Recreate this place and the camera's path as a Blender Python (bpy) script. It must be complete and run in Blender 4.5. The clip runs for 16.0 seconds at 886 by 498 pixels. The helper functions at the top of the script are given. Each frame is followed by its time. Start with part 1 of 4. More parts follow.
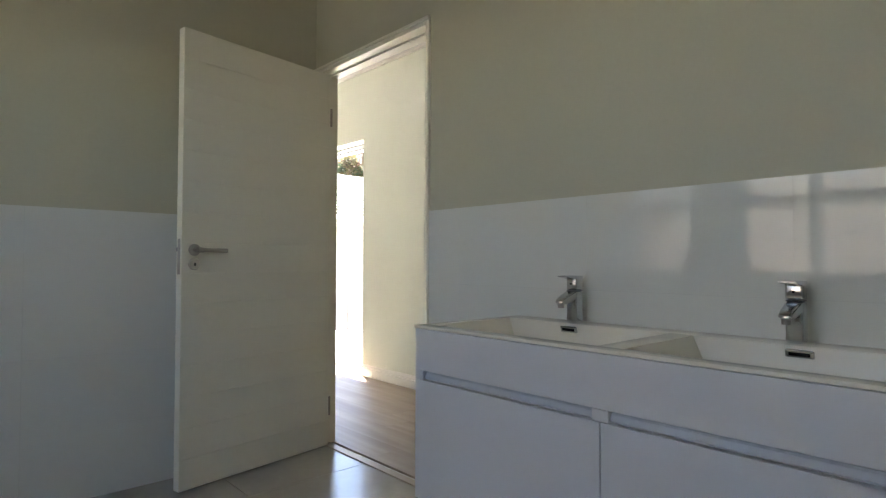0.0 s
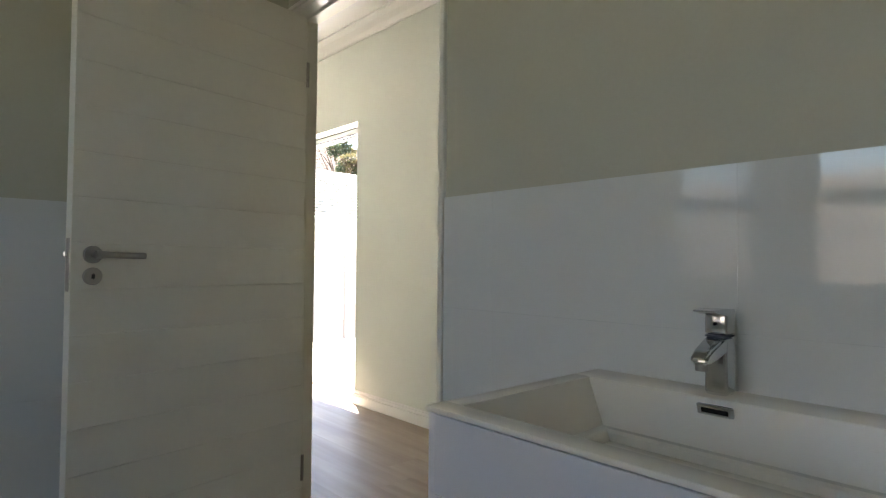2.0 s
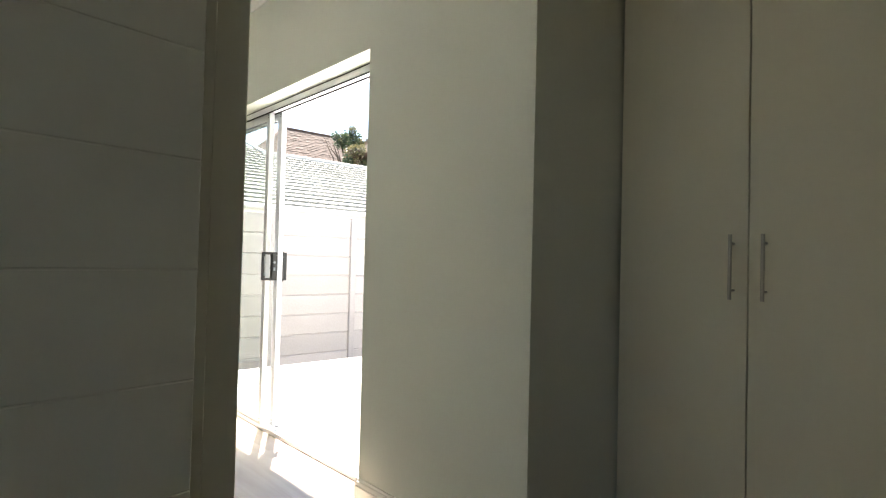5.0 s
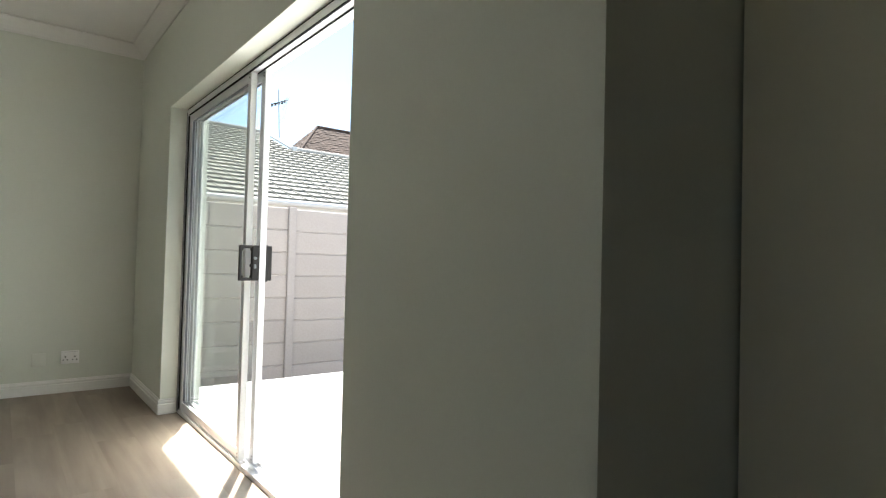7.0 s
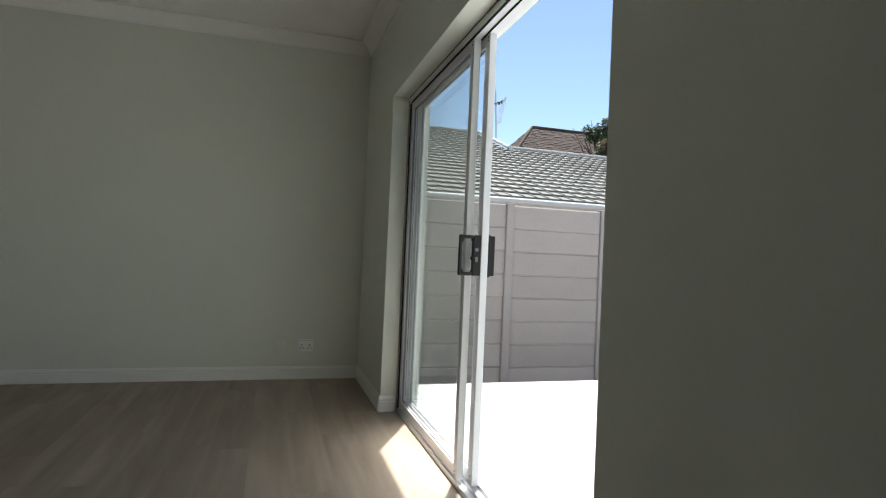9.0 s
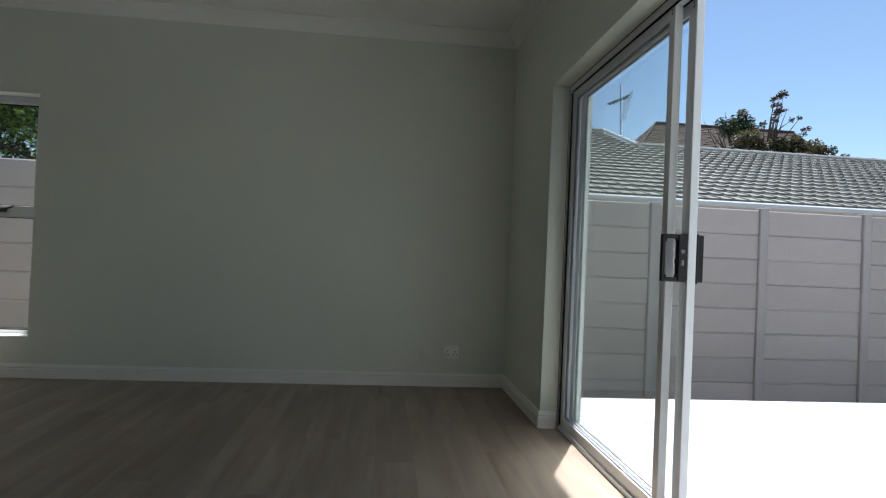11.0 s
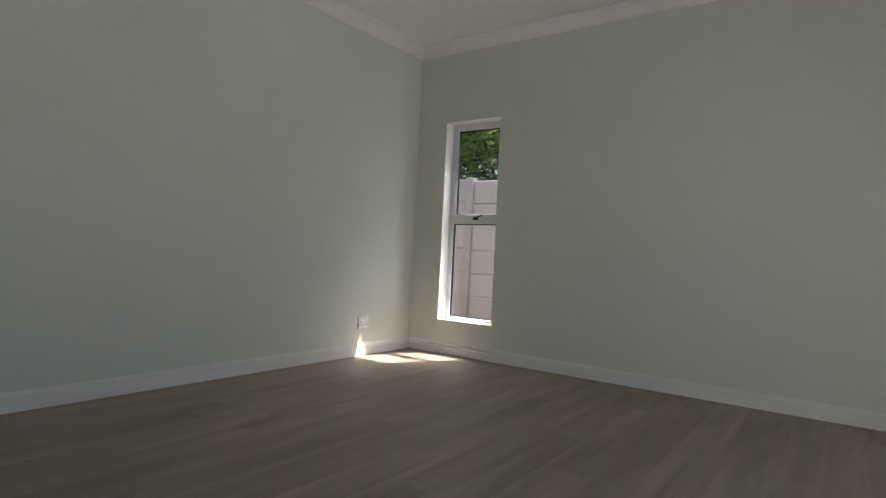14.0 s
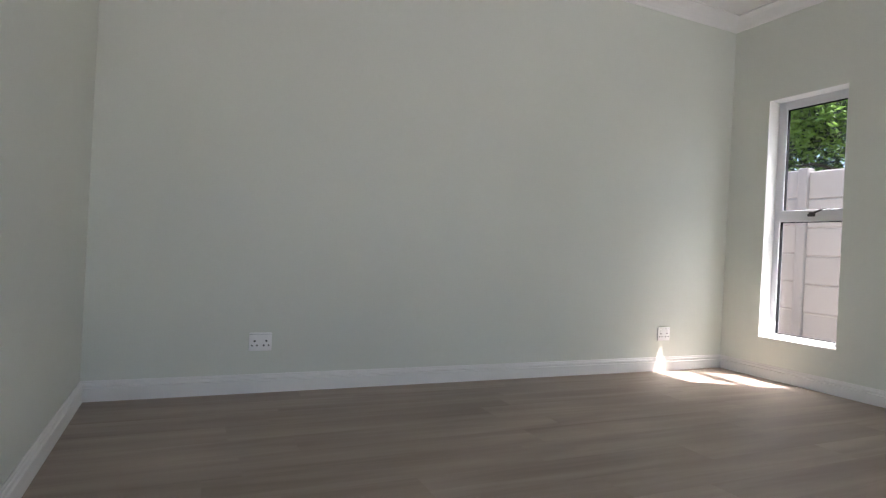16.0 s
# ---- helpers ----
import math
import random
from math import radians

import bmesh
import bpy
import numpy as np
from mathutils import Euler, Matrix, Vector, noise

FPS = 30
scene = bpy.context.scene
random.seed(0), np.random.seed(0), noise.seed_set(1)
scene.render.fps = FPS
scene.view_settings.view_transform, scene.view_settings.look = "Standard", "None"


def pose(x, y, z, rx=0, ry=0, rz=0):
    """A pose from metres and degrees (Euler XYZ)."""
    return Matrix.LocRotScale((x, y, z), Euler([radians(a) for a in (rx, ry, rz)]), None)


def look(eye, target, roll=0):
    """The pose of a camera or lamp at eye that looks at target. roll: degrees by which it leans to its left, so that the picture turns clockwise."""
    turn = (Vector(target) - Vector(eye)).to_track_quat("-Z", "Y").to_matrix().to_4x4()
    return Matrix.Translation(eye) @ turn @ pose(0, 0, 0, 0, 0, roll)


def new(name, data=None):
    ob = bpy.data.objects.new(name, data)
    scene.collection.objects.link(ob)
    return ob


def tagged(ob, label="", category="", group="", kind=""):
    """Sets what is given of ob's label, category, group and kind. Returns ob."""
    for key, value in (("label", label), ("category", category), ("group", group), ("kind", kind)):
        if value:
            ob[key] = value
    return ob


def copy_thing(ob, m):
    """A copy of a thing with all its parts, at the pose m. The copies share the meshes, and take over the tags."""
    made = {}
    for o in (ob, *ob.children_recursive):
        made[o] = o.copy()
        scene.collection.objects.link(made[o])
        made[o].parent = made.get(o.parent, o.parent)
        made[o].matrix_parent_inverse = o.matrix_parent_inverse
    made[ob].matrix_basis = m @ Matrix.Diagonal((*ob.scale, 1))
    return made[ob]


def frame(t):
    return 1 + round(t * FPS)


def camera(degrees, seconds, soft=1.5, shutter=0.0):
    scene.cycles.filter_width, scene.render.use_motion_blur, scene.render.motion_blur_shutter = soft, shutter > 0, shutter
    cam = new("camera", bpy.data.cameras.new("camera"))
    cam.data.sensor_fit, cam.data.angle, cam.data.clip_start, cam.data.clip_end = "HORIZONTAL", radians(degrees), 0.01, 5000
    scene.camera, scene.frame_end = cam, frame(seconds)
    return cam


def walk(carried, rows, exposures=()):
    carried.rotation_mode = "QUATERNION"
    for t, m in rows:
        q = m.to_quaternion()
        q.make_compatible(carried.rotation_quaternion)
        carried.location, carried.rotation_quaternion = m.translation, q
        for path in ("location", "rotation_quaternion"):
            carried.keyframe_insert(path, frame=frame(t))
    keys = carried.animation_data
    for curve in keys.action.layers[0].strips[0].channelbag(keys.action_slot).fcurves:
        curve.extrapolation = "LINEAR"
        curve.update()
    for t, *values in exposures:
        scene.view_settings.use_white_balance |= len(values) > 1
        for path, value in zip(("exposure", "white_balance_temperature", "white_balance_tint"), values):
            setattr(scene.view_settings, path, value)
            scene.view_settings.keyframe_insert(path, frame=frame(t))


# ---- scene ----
cam = camera(75.9, 16.0, soft=1.2)
PATH = [
    (0, (-2.904, -6.784, 1.006), (-1.55, -5.313, 1.052), 0.2),
    (0.5, (-2.827, -6.617, 1.013), (-1.468, -5.15, 1.058), 0.3),
    (1, (-2.73, -6.469, 1.013), (-1.373, -5.0, 1.063), 0.3),
    (1.5, (-2.567, -6.32, 1.025), (-1.207, -4.855, 1.074), 0.4),
    (2, (-2.385, -6.13, 1.038), (-1.033, -4.657, 1.09), 0.5),
    (2.5, (-2.225, -5.921, 1.044), (-0.891, -4.431, 1.097), 0.5),
    (3, (-2.106, -5.688, 1.042), (-0.765, -4.205, 1.101), 0.6),
    (5.3, (-1.393, -4.684, 1.11), (-0.061, -3.193, 1.155), 1.5),
    (5.5, (-1.327, -4.62, 1.104), (0.002, -3.125, 1.154), 1.4),
    (6, (-1.164, -4.484, 1.088), (0.163, -2.988, 1.142), 1.6),
    (6.5, (-0.997, -4.371, 1.091), (0.318, -2.865, 1.148), 1.6),
    (7, (-0.888, -4.227, 1.077), (0.34, -2.649, 1.126), 1.5),
    (7.5, (-0.804, -4.058, 1.07), (0.25, -2.359, 1.114), 1.7),
    (8, (-0.738, -3.936, 1.058), (0.149, -2.144, 1.097), 2.1),
    (8.5, (-0.709, -3.831, 1.049), (0.021, -1.97, 1.084), 2.4),
    (9, (-0.732, -3.725, 1.034), (-0.156, -1.81, 1.065), 2.5),
    (9.2, (-0.749, -3.678, 1.028), (-0.24, -1.744, 1.063), 2.6),
    (11.5, (-1.035, -3.369, 1.009), (-0.98, -1.369, 1.032), 2.5),
    (12, (-1.052, -3.349, 0.997), (-1.236, -1.358, 1.016), 2.6),
    (12.5, (-1.019, -3.308, 0.986), (-1.463, -1.358, 0.997), 2.6),
    (13, (-1.004, -3.254, 0.955), (-1.697, -1.378, 0.968), 2.7),
    (13.5, (-1.024, -3.192, 0.92), (-1.976, -1.433, 0.933), 2.8),
    (14, (-1.076, -3.11, 0.89), (-2.251, -1.492, 0.908), 2.8),
    (14.5, (-1.134, -3.019, 0.874), (-2.469, -1.53, 0.899), 2.8),
    (15, (-1.178, -2.965, 0.862), (-2.703, -1.67, 0.881), 2.7),
    (15.5, (-1.191, -2.936, 0.848), (-2.882, -1.867, 0.857), 2.8),
    (16, (-1.187, -2.92, 0.838), (-3.011, -2.1, 0.839), 2.9),
]
walk(cam, [(t, look(eye, target, roll)) for t, eye, target, roll in PATH],
     [(0.0, 4.36, 7500, 15), (1.5, 4.21, 7450, 15), (3.0, 3.82, 7400, 15), (5.5, 2.92, 7150, 9), (7.0, 2.25, 6900, 8), (9.0, 1.28, 6650, 8), (11.5, 0.92, 6200, 8),
      (12.5, 1.35, 6650, 11), (14.0, 1.66, 6600, 15), (16.0, 2.42, 6400, 19)])

# ------------------------------------------------------------------ light
world = bpy.data.worlds.new("sky")
scene.world = world
world.use_nodes = True
wn = world.node_tree.nodes
sky = wn.new("ShaderNodeTexSky")
sky.sky_type = "NISHITA"
sky.sun_disc = False
SUN_EL, SUN_AZ = 63.4, 28.0          # height, and degrees east of north (+y)
sky.sun_elevation, sky.sun_rotation = radians(SUN_EL), radians(SUN_AZ)
sky.air_density, sky.dust_density, sky.ozone_density = 1.0, 0.2, 2.0
wn["Background"].inputs["Strength"].default_value = 0.077
world.node_tree.links.new(sky.outputs["Color"], wn["Background"].inputs["Color"])
sun = new("sun", bpy.data.lights.new("sun", "SUN"))
sun.data.energy, sun.data.angle, sun.data.color = 4.5, radians(0.53), (1.0, 0.988, 0.97)
sun_dir = Vector((math.sin(radians(SUN_AZ)) * math.cos(radians(SUN_EL)), math.cos(radians(SUN_AZ)) * math.cos(radians(SUN_EL)), math.sin(radians(SUN_EL))))
sun.matrix_world = look(sun_dir * 30, (0, 0, 0))


# ------------------------------------------------------------------ materials
def material(name, color, rough=0.6, metal=0.0, grain=0.0, scale=30.0, bump=0.0, blotch=0.0, blotch_scale=1.5, spec=0.5, random_tint=0.0, stretch=(1, 1, 1), coat=0.0):
    """A surface with a fine grain and broad blotches of value, a fine relief and, for pieces, a tint of their own."""
    m = bpy.data.materials.new(name)
    m.use_nodes = True
    t = m.node_tree
    b = t.nodes["Principled BSDF"]
    b.inputs["Roughness"].default_value, b.inputs["Metallic"].default_value = rough, metal
    b.inputs["Specular IOR Level"].default_value = spec
    b.inputs["Coat Weight"].default_value = coat
    b.inputs["Coat Roughness"].default_value = 0.05
    co = t.nodes.new("ShaderNodeTexCoord")
    mp = t.nodes.new("ShaderNodeMapping")
    mp.inputs["Scale"].default_value = stretch
    t.links.new(co.outputs["Object"], mp.inputs["Vector"])
    n1 = t.nodes.new("ShaderNodeTexNoise")
    n1.inputs["Scale"].default_value, n1.inputs["Detail"].default_value, n1.inputs["Roughness"].default_value = scale, 6, 0.6
    n2 = t.nodes.new("ShaderNodeTexNoise")
    n2.inputs["Scale"].default_value, n2.inputs["Detail"].default_value = blotch_scale, 4
    t.links.new(mp.outputs["Vector"], n1.inputs["Vector"])
    t.links.new(mp.outputs["Vector"], n2.inputs["Vector"])

    def around(source, amount):
        r = t.nodes.new("ShaderNodeMapRange")
        r.inputs["From Min"].default_value, r.inputs["From Max"].default_value = 0.25, 0.75
        r.inputs["To Min"].default_value, r.inputs["To Max"].default_value = 1 - amount, 1 + amount
        t.links.new(source, r.inputs["Value"])
        return r.outputs["Result"]

    def times(a, c):
        q = t.nodes.new("ShaderNodeMath")
        q.operation = "MULTIPLY"
        t.links.new(a, q.inputs[0])
        t.links.new(c, q.inputs[1])
        return q.outputs["Value"]

    value = times(around(n1.outputs["Fac"], grain), around(n2.outputs["Fac"], blotch))
    if random_tint:
        oi = t.nodes.new("ShaderNodeObjectInfo")
        r = t.nodes.new("ShaderNodeMapRange")
        r.inputs["To Min"].default_value, r.inputs["To Max"].default_value = 1 - random_tint, 1 + random_tint
        t.links.new(oi.outputs["Random"], r.inputs["Value"])
        value = times(value, r.outputs["Result"])
    mix = t.nodes.new("ShaderNodeVectorMath")
    mix.operation = "SCALE"
    mix.inputs[0].default_value = color
    t.links.new(value, mix.inputs["Scale"])
    t.links.new(mix.outputs["Vector"], b.inputs["Base Color"])
    if bump:
        bp = t.nodes.new("ShaderNodeBump")
        bp.inputs["Strength"].default_value, bp.inputs["Distance"].default_value = bump, 0.002
        t.links.new(n1.outputs["Fac"], bp.inputs["Height"])
        t.links.new(bp.outputs["Normal"], b.inputs["Normal"])
    return m


M = {}
M["wall"] = material("sage_wall_paint", (0.695, 0.712, 0.637), 0.55, grain=0.015, scale=90, bump=0.12, blotch=0.02, spec=0.35)
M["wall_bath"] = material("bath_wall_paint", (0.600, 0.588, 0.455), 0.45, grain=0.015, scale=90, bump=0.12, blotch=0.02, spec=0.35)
M["ceiling"] = material("ceiling_paint", (0.84, 0.83, 0.80), 0.7, grain=0.01, scale=60, bump=0.08, blotch=0.015)
M["white"] = material("white_enamel", (0.80, 0.79, 0.76), 0.32, grain=0.008, scale=50, bump=0.03, blotch=0.012)
M["door"] = material("door_enamel", (0.88, 0.865, 0.75), 0.4, grain=0.012, scale=40, bump=0.05, blotch=0.02)
M["vanity"] = material("vanity_gloss_white", (0.75, 0.76, 0.785), 0.3, grain=0.006, scale=40, blotch=0.012)
M["groove"] = material("vanity_rail", (0.62, 0.67, 0.74), 0.35, grain=0.006, scale=40, blotch=0.012)
M["ceramic"] = material("basin_ceramic", (0.92, 0.89, 0.79), 0.26, grain=0.004, scale=30, blotch=0.01)
M["chrome"] = material("chrome", (0.60, 0.61, 0.62), 0.15, 1.0, grain=0.02, scale=60)
M["steel"] = material("brushed_steel", (0.46, 0.43, 0.38), 0.32, 1.0, grain=0.06, scale=220, bump=0.05, stretch=(1, 8, 8))
M["alu"] = material("white_aluminium", (0.74, 0.75, 0.77), 0.35, grain=0.01, scale=60, blotch=0.01)
M["alu_dark"] = material("seal_grey", (0.18, 0.19, 0.21), 0.5, grain=0.05, scale=60)
M["black"] = material("black_plastic", (0.022, 0.021, 0.021), 0.55, grain=0.08, scale=80, spec=0.2)
M["rubber"] = material("black_rubber_seal", (0.015, 0.015, 0.017), 0.8, grain=0.1, scale=80, spec=0.05)
M["hole"] = material("dark_hole", (0.012, 0.012, 0.012), 0.8, grain=0.1)
M["tile"] = material("white_wall_tile", (0.80, 0.815, 0.765), 0.045, grain=0.006, scale=40, blotch=0.012, random_tint=0.008)
M["grout"] = material("grout", (0.74, 0.75, 0.73), 0.85, grain=0.05, scale=120)
M["floor_tile"] = material("greige_floor_tile", (0.47, 0.445, 0.40), 0.22, grain=0.03, scale=25, blotch=0.06, blotch_scale=3, bump=0.03, random_tint=0.02)
M["plug"] = material("socket_plastic", (0.88, 0.875, 0.86), 0.3, grain=0.01)
M["blank"] = material("painted_plate", (0.70, 0.71, 0.64), 0.4, grain=0.01)
M["cupboard"] = material("cupboard_white", (0.76, 0.72, 0.58), 0.4, grain=0.008, scale=30, blotch=0.012)
M["plaster_out"] = material("outside_plaster", (0.66, 0.62, 0.52), 0.85, grain=0.05, scale=70, bump=0.3, blotch=0.04)
M["precast"] = material("precast_concrete", (0.372, 0.329, 0.308), 0.9, grain=0.07, scale=40, bump=0.3, blotch=0.10, blotch_scale=1.2, random_tint=0.06)
M["post"] = material("precast_post", (0.33, 0.295, 0.28), 0.9, grain=0.07, scale=40, bump=0.3, blotch=0.08, random_tint=0.05)
M["paving"] = material("pale_paving", (0.68, 0.675, 0.665), 0.8, grain=0.05, scale=25, bump=0.15, blotch=0.05)
# warm and pale so that the unseen side slab throws warm light indoors
M["warm_bounce"] = material("warm_bounce_paving", (0.66, 0.58, 0.49), 0.85, grain=0.06, scale=25, bump=0.2, blotch=0.06)
M["soil"] = material("ground", (0.22, 0.20, 0.16), 0.95, grain=0.15, scale=8, bump=0.4, blotch=0.2)
M["roof"] = material("grey_roof_tile", (0.235, 0.23, 0.205), 0.85, grain=0.10, scale=25, bump=0.3, blotch=0.18, blotch_scale=1.2, random_tint=0.14)
M["ridge"] = material("pale_ridge_tile", (0.36, 0.35, 0.33), 0.85, grain=0.08, scale=25, bump=0.2, blotch=0.1)
M["roof_brown"] = material("brown_roof_tile", (0.080, 0.052, 0.040), 0.9, grain=0.45, scale=7, bump=0.2, blotch=0.12, random_tint=0.06)
M["plaster_white"] = material("white_plaster", (0.72, 0.71, 0.68), 0.85, grain=0.04, scale=40, bump=0.2, blotch=0.04)
M["bark"] = material("bark", (0.10, 0.075, 0.055), 0.9, grain=0.3, scale=14, bump=0.6, blotch=0.2, stretch=(1, 1, 0.3))
M["leaf"] = material("leaf", (0.19, 0.32, 0.06), 0.55, grain=0.35, scale=3, blotch=0.4, blotch_scale=0.9)
M["leaf_dark"] = material("leaf_dark", (0.04, 0.06, 0.03), 0.6, grain=0.4, scale=3, blotch=0.4, blotch_scale=0.8)
M["leaf_rust"] = material("leaf_rust", (0.075, 0.045, 0.028), 0.6, grain=0.4, scale=3, blotch=0.4, blotch_scale=0.8)
M["leaf_yellow"] = material("leaf_yellow", (0.115, 0.105, 0.048), 0.6, grain=0.35, scale=3, blotch=0.35, blotch_scale=0.8)
for key in ("leaf", "leaf_dark", "leaf_rust", "leaf_yellow"):
    t = M[key].node_tree
    b = t.nodes["Principled BSDF"]
    tr = t.nodes.new("ShaderNodeBsdfTranslucent")
    mx = t.nodes.new("ShaderNodeMixShader")
    mx.inputs["Fac"].default_value = 0.42
    t.links.new(b.inputs["Base Color"].links[0].from_socket, tr.inputs["Color"])
    t.links.new(b.outputs["BSDF"], mx.inputs[1])
    t.links.new(tr.outputs["BSDF"], mx.inputs[2])
    t.links.new(mx.outputs["Shader"], t.nodes["Material Output"].inputs["Surface"])
M["copper"] = material("threshold_strip", (0.42, 0.36, 0.29), 0.4, 0.3, grain=0.05, scale=100)


def glass_material(name, tint, rough=0.0):
    m = bpy.data.materials.new(name)
    m.use_nodes = True
    b = m.node_tree.nodes["Principled BSDF"]
    b.inputs["Base Color"].default_value = (*tint, 1)
    b.inputs["Roughness"].default_value = rough
    b.inputs["Transmission Weight"].default_value = 1
    b.inputs["IOR"].default_value = 1.36
    return m


M["glass"] = glass_material("clear_glass", (0.95, 0.985, 0.968))
M["glass_obscure"] = glass_material("obscure_glass", (0.45, 0.47, 0.47), 0.25)


def wood_material():
    """Greige oak laminate: long soft streaks along the plank, each plank with its own value and its own cut."""
    m = bpy.data.materials.new("oak_laminate")
    m.use_nodes = True
    t = m.node_tree
    b = t.nodes["Principled BSDF"]
    b.inputs["Roughness"].default_value = 0.44
    b.inputs["Specular IOR Level"].default_value = 0.45
    co = t.nodes.new("ShaderNodeTexCoord")
    oi = t.nodes.new("ShaderNodeObjectInfo")
    shift = t.nodes.new("ShaderNodeVectorMath")
    shift.operation = "SCALE"
    shift.inputs[0].default_value = (7.0, 13.0, 3.0)
    t.links.new(oi.outputs["Random"], shift.inputs["Scale"])
    add = t.nodes.new("ShaderNodeVectorMath")
    t.links.new(co.outputs["Object"], add.inputs[0])
    t.links.new(shift.outputs["Vector"], add.inputs[1])
    noises = []
    for sc, st in ((1.0, (12, 0.7, 1)), (1.0, (110, 3.5, 1)), (1.0, (5, 1.0, 1))):
        mp = t.nodes.new("ShaderNodeMapping")
        mp.inputs["Scale"].default_value = st
        t.links.new(add.outputs["Vector"], mp.inputs["Vector"])
        n = t.nodes.new("ShaderNodeTexNoise")
        n.inputs["Scale"].default_value, n.inputs["Detail"].default_value = sc, 5
        n.inputs["Distortion"].default_value = 0.6
        t.links.new(mp.outputs["Vector"], n.inputs["Vector"])
        noises.append(n.outputs["Fac"])
    total = None
    for source, weight in zip(noises, (0.50, 0.04, 0.46)):
        q = t.nodes.new("ShaderNodeMath")
        q.operation = "MULTIPLY_ADD"
        t.links.new(source, q.inputs[0])
        q.inputs[1].default_value = weight
        if total is None:
            q.inputs[2].default_value = 0
        else:
            t.links.new(total, q.inputs[2])
        total = q.outputs["Value"]
    ramp = t.nodes.new("ShaderNodeValToRGB")
    e = ramp.color_ramp.elements
    e[0].position, e[0].color = 0.34, (0.236, 0.180, 0.137, 1)
    e[1].position, e[1].color = 0.66, (0.398, 0.320, 0.254, 1)
    mid = ramp.color_ramp.elements.new(0.5)
    mid.color = (0.312, 0.246, 0.193, 1)
    t.links.new(total, ramp.inputs["Fac"])
    r = t.nodes.new("ShaderNodeMapRange")
    r.inputs["To Min"].default_value, r.inputs["To Max"].default_value = 0.975, 1.025
    t.links.new(oi.outputs["Random"], r.inputs["Value"])
    s = t.nodes.new("ShaderNodeVectorMath")
    s.operation = "SCALE"
    t.links.new(ramp.outputs["Color"], s.inputs[0])
    t.links.new(r.outputs["Result"], s.inputs["Scale"])
    t.links.new(s.outputs["Vector"], b.inputs["Base Color"])
    bp = t.nodes.new("ShaderNodeBump")
    bp.inputs["Strength"].default_value, bp.inputs["Distance"].default_value = 0.06, 0.001
    t.links.new(noises[1], bp.inputs["Height"])
    t.links.new(bp.outputs["Normal"], b.inputs["Normal"])
    return m


M["laminate"] = wood_material()


# ------------------------------------------------------------------ mesh helpers
def add_box(bm, x0, x1, y0, y1, z0, z1, bevel=0.0, segments=1):
    g = bmesh.ops.create_cube(bm, size=1)
    bmesh.ops.scale(bm, vec=(x1 - x0, y1 - y0, z1 - z0), verts=g["verts"])
    bmesh.ops.translate(bm, vec=((x0 + x1) / 2, (y0 + y1) / 2, (z0 + z1) / 2), verts=g["verts"])
    if bevel:
        edges = list({e for v in g["verts"] for e in v.link_edges})
        bmesh.ops.bevel(bm, geom=edges, offset=bevel, segments=segments, affect="EDGES", profile=0.5)
    return bm


def box(x0, x1, y0, y1, z0, z1, bevel=0.0, segments=1):
    return add_box(bmesh.new(), x0, x1, y0, y1, z0, z1, bevel, segments)


def add_tube(bm, a, c, r0, r1=None, sides=14, caps=True):
    """A round bar from a to c."""
    a, c = Vector(a), Vector(c)
    r1 = r0 if r1 is None else r1
    g = bmesh.ops.create_cone(bm, cap_ends=caps, segments=sides, radius1=r0, radius2=r1, depth=(c - a).length)
    m = Matrix.Translation((a + c) / 2) @ (c - a).to_track_quat("Z", "Y").to_matrix().to_4x4()
    bmesh.ops.transform(bm, matrix=m, verts=g["verts"])
    return bm


def tube(a, c, r0, r1=None, sides=14):
    return add_tube(bmesh.new(), a, c, r0, r1, sides)


def prism(profile, axis, start, stop):
    """A profile of (u, v) drawn out along x or y; v is z."""
    bm = bmesh.new()
    rings = []
    for s in (start, stop):
        rings.append([bm.verts.new((s, u, v) if axis == "x" else (u, s, v)) for u, v in profile])
    n = len(profile)
    for i in range(n):
        bm.faces.new((rings[0][i], rings[0][(i + 1) % n], rings[1][(i + 1) % n], rings[1][i]))
    bm.faces.new(rings[0][::-1])
    bm.faces.new(rings[1])
    bmesh.ops.recalc_face_normals(bm, faces=bm.faces)
    return bm


def mesh_of(name, bm, mat, smooth=False):
    me = bpy.data.meshes.new(name)
    bm.to_mesh(me)
    bm.free()
    me.materials.append(mat)
    if smooth:
        me.shade_smooth()
        me.set_sharp_from_angle(angle=radians(35))
    return me


def part(name, bm, mat, parent=None, label="", smooth=False):
    ob = new(name, mesh_of(name, bm, mat, smooth))
    if parent is not None:
        ob.parent = parent
    if label:
        ob["label"] = label
    return ob


def structure(name, bm, mat, label, category):
    return tagged(part(name, bm, mat), label, category, kind="structure")


def thing(name, x, y, z, label, category, group="", turn=0):
    ob = new(name)
    ob.matrix_world = pose(x, y, z, 0, 0, turn)
    return tagged(ob, label, category, group)


# ------------------------------------------------------------------ the plan
WX, NY = -4.445, 1.05                # inner faces of the west and north walls
SY = -3.37                           # inner face of the bedroom's south wall
BY = -3.972                          # bathroom's north wall, its inner face
VX0, VX1 = -1.287, -1.188            # wall between bathroom and passage
DY0, DY1 = -4.945, -4.003            # doorway in it
TH, TN = 0.262, 0.195               # thickness of the outer walls
CEIL, CORN = 2.800, 2.702
SL0, SL1, SLZ = -2.575, 0.0, 2.1     # sliding door opening
WN0, WN1, WZ0, WZ1 = -4.122, -3.553, 0.296, 2.086
CY, CX = -3.57, 0.536             # recess corner, cupboard front
PS = -5.47                           # passage's south wall
BS = -7.65                           # bathroom's south wall
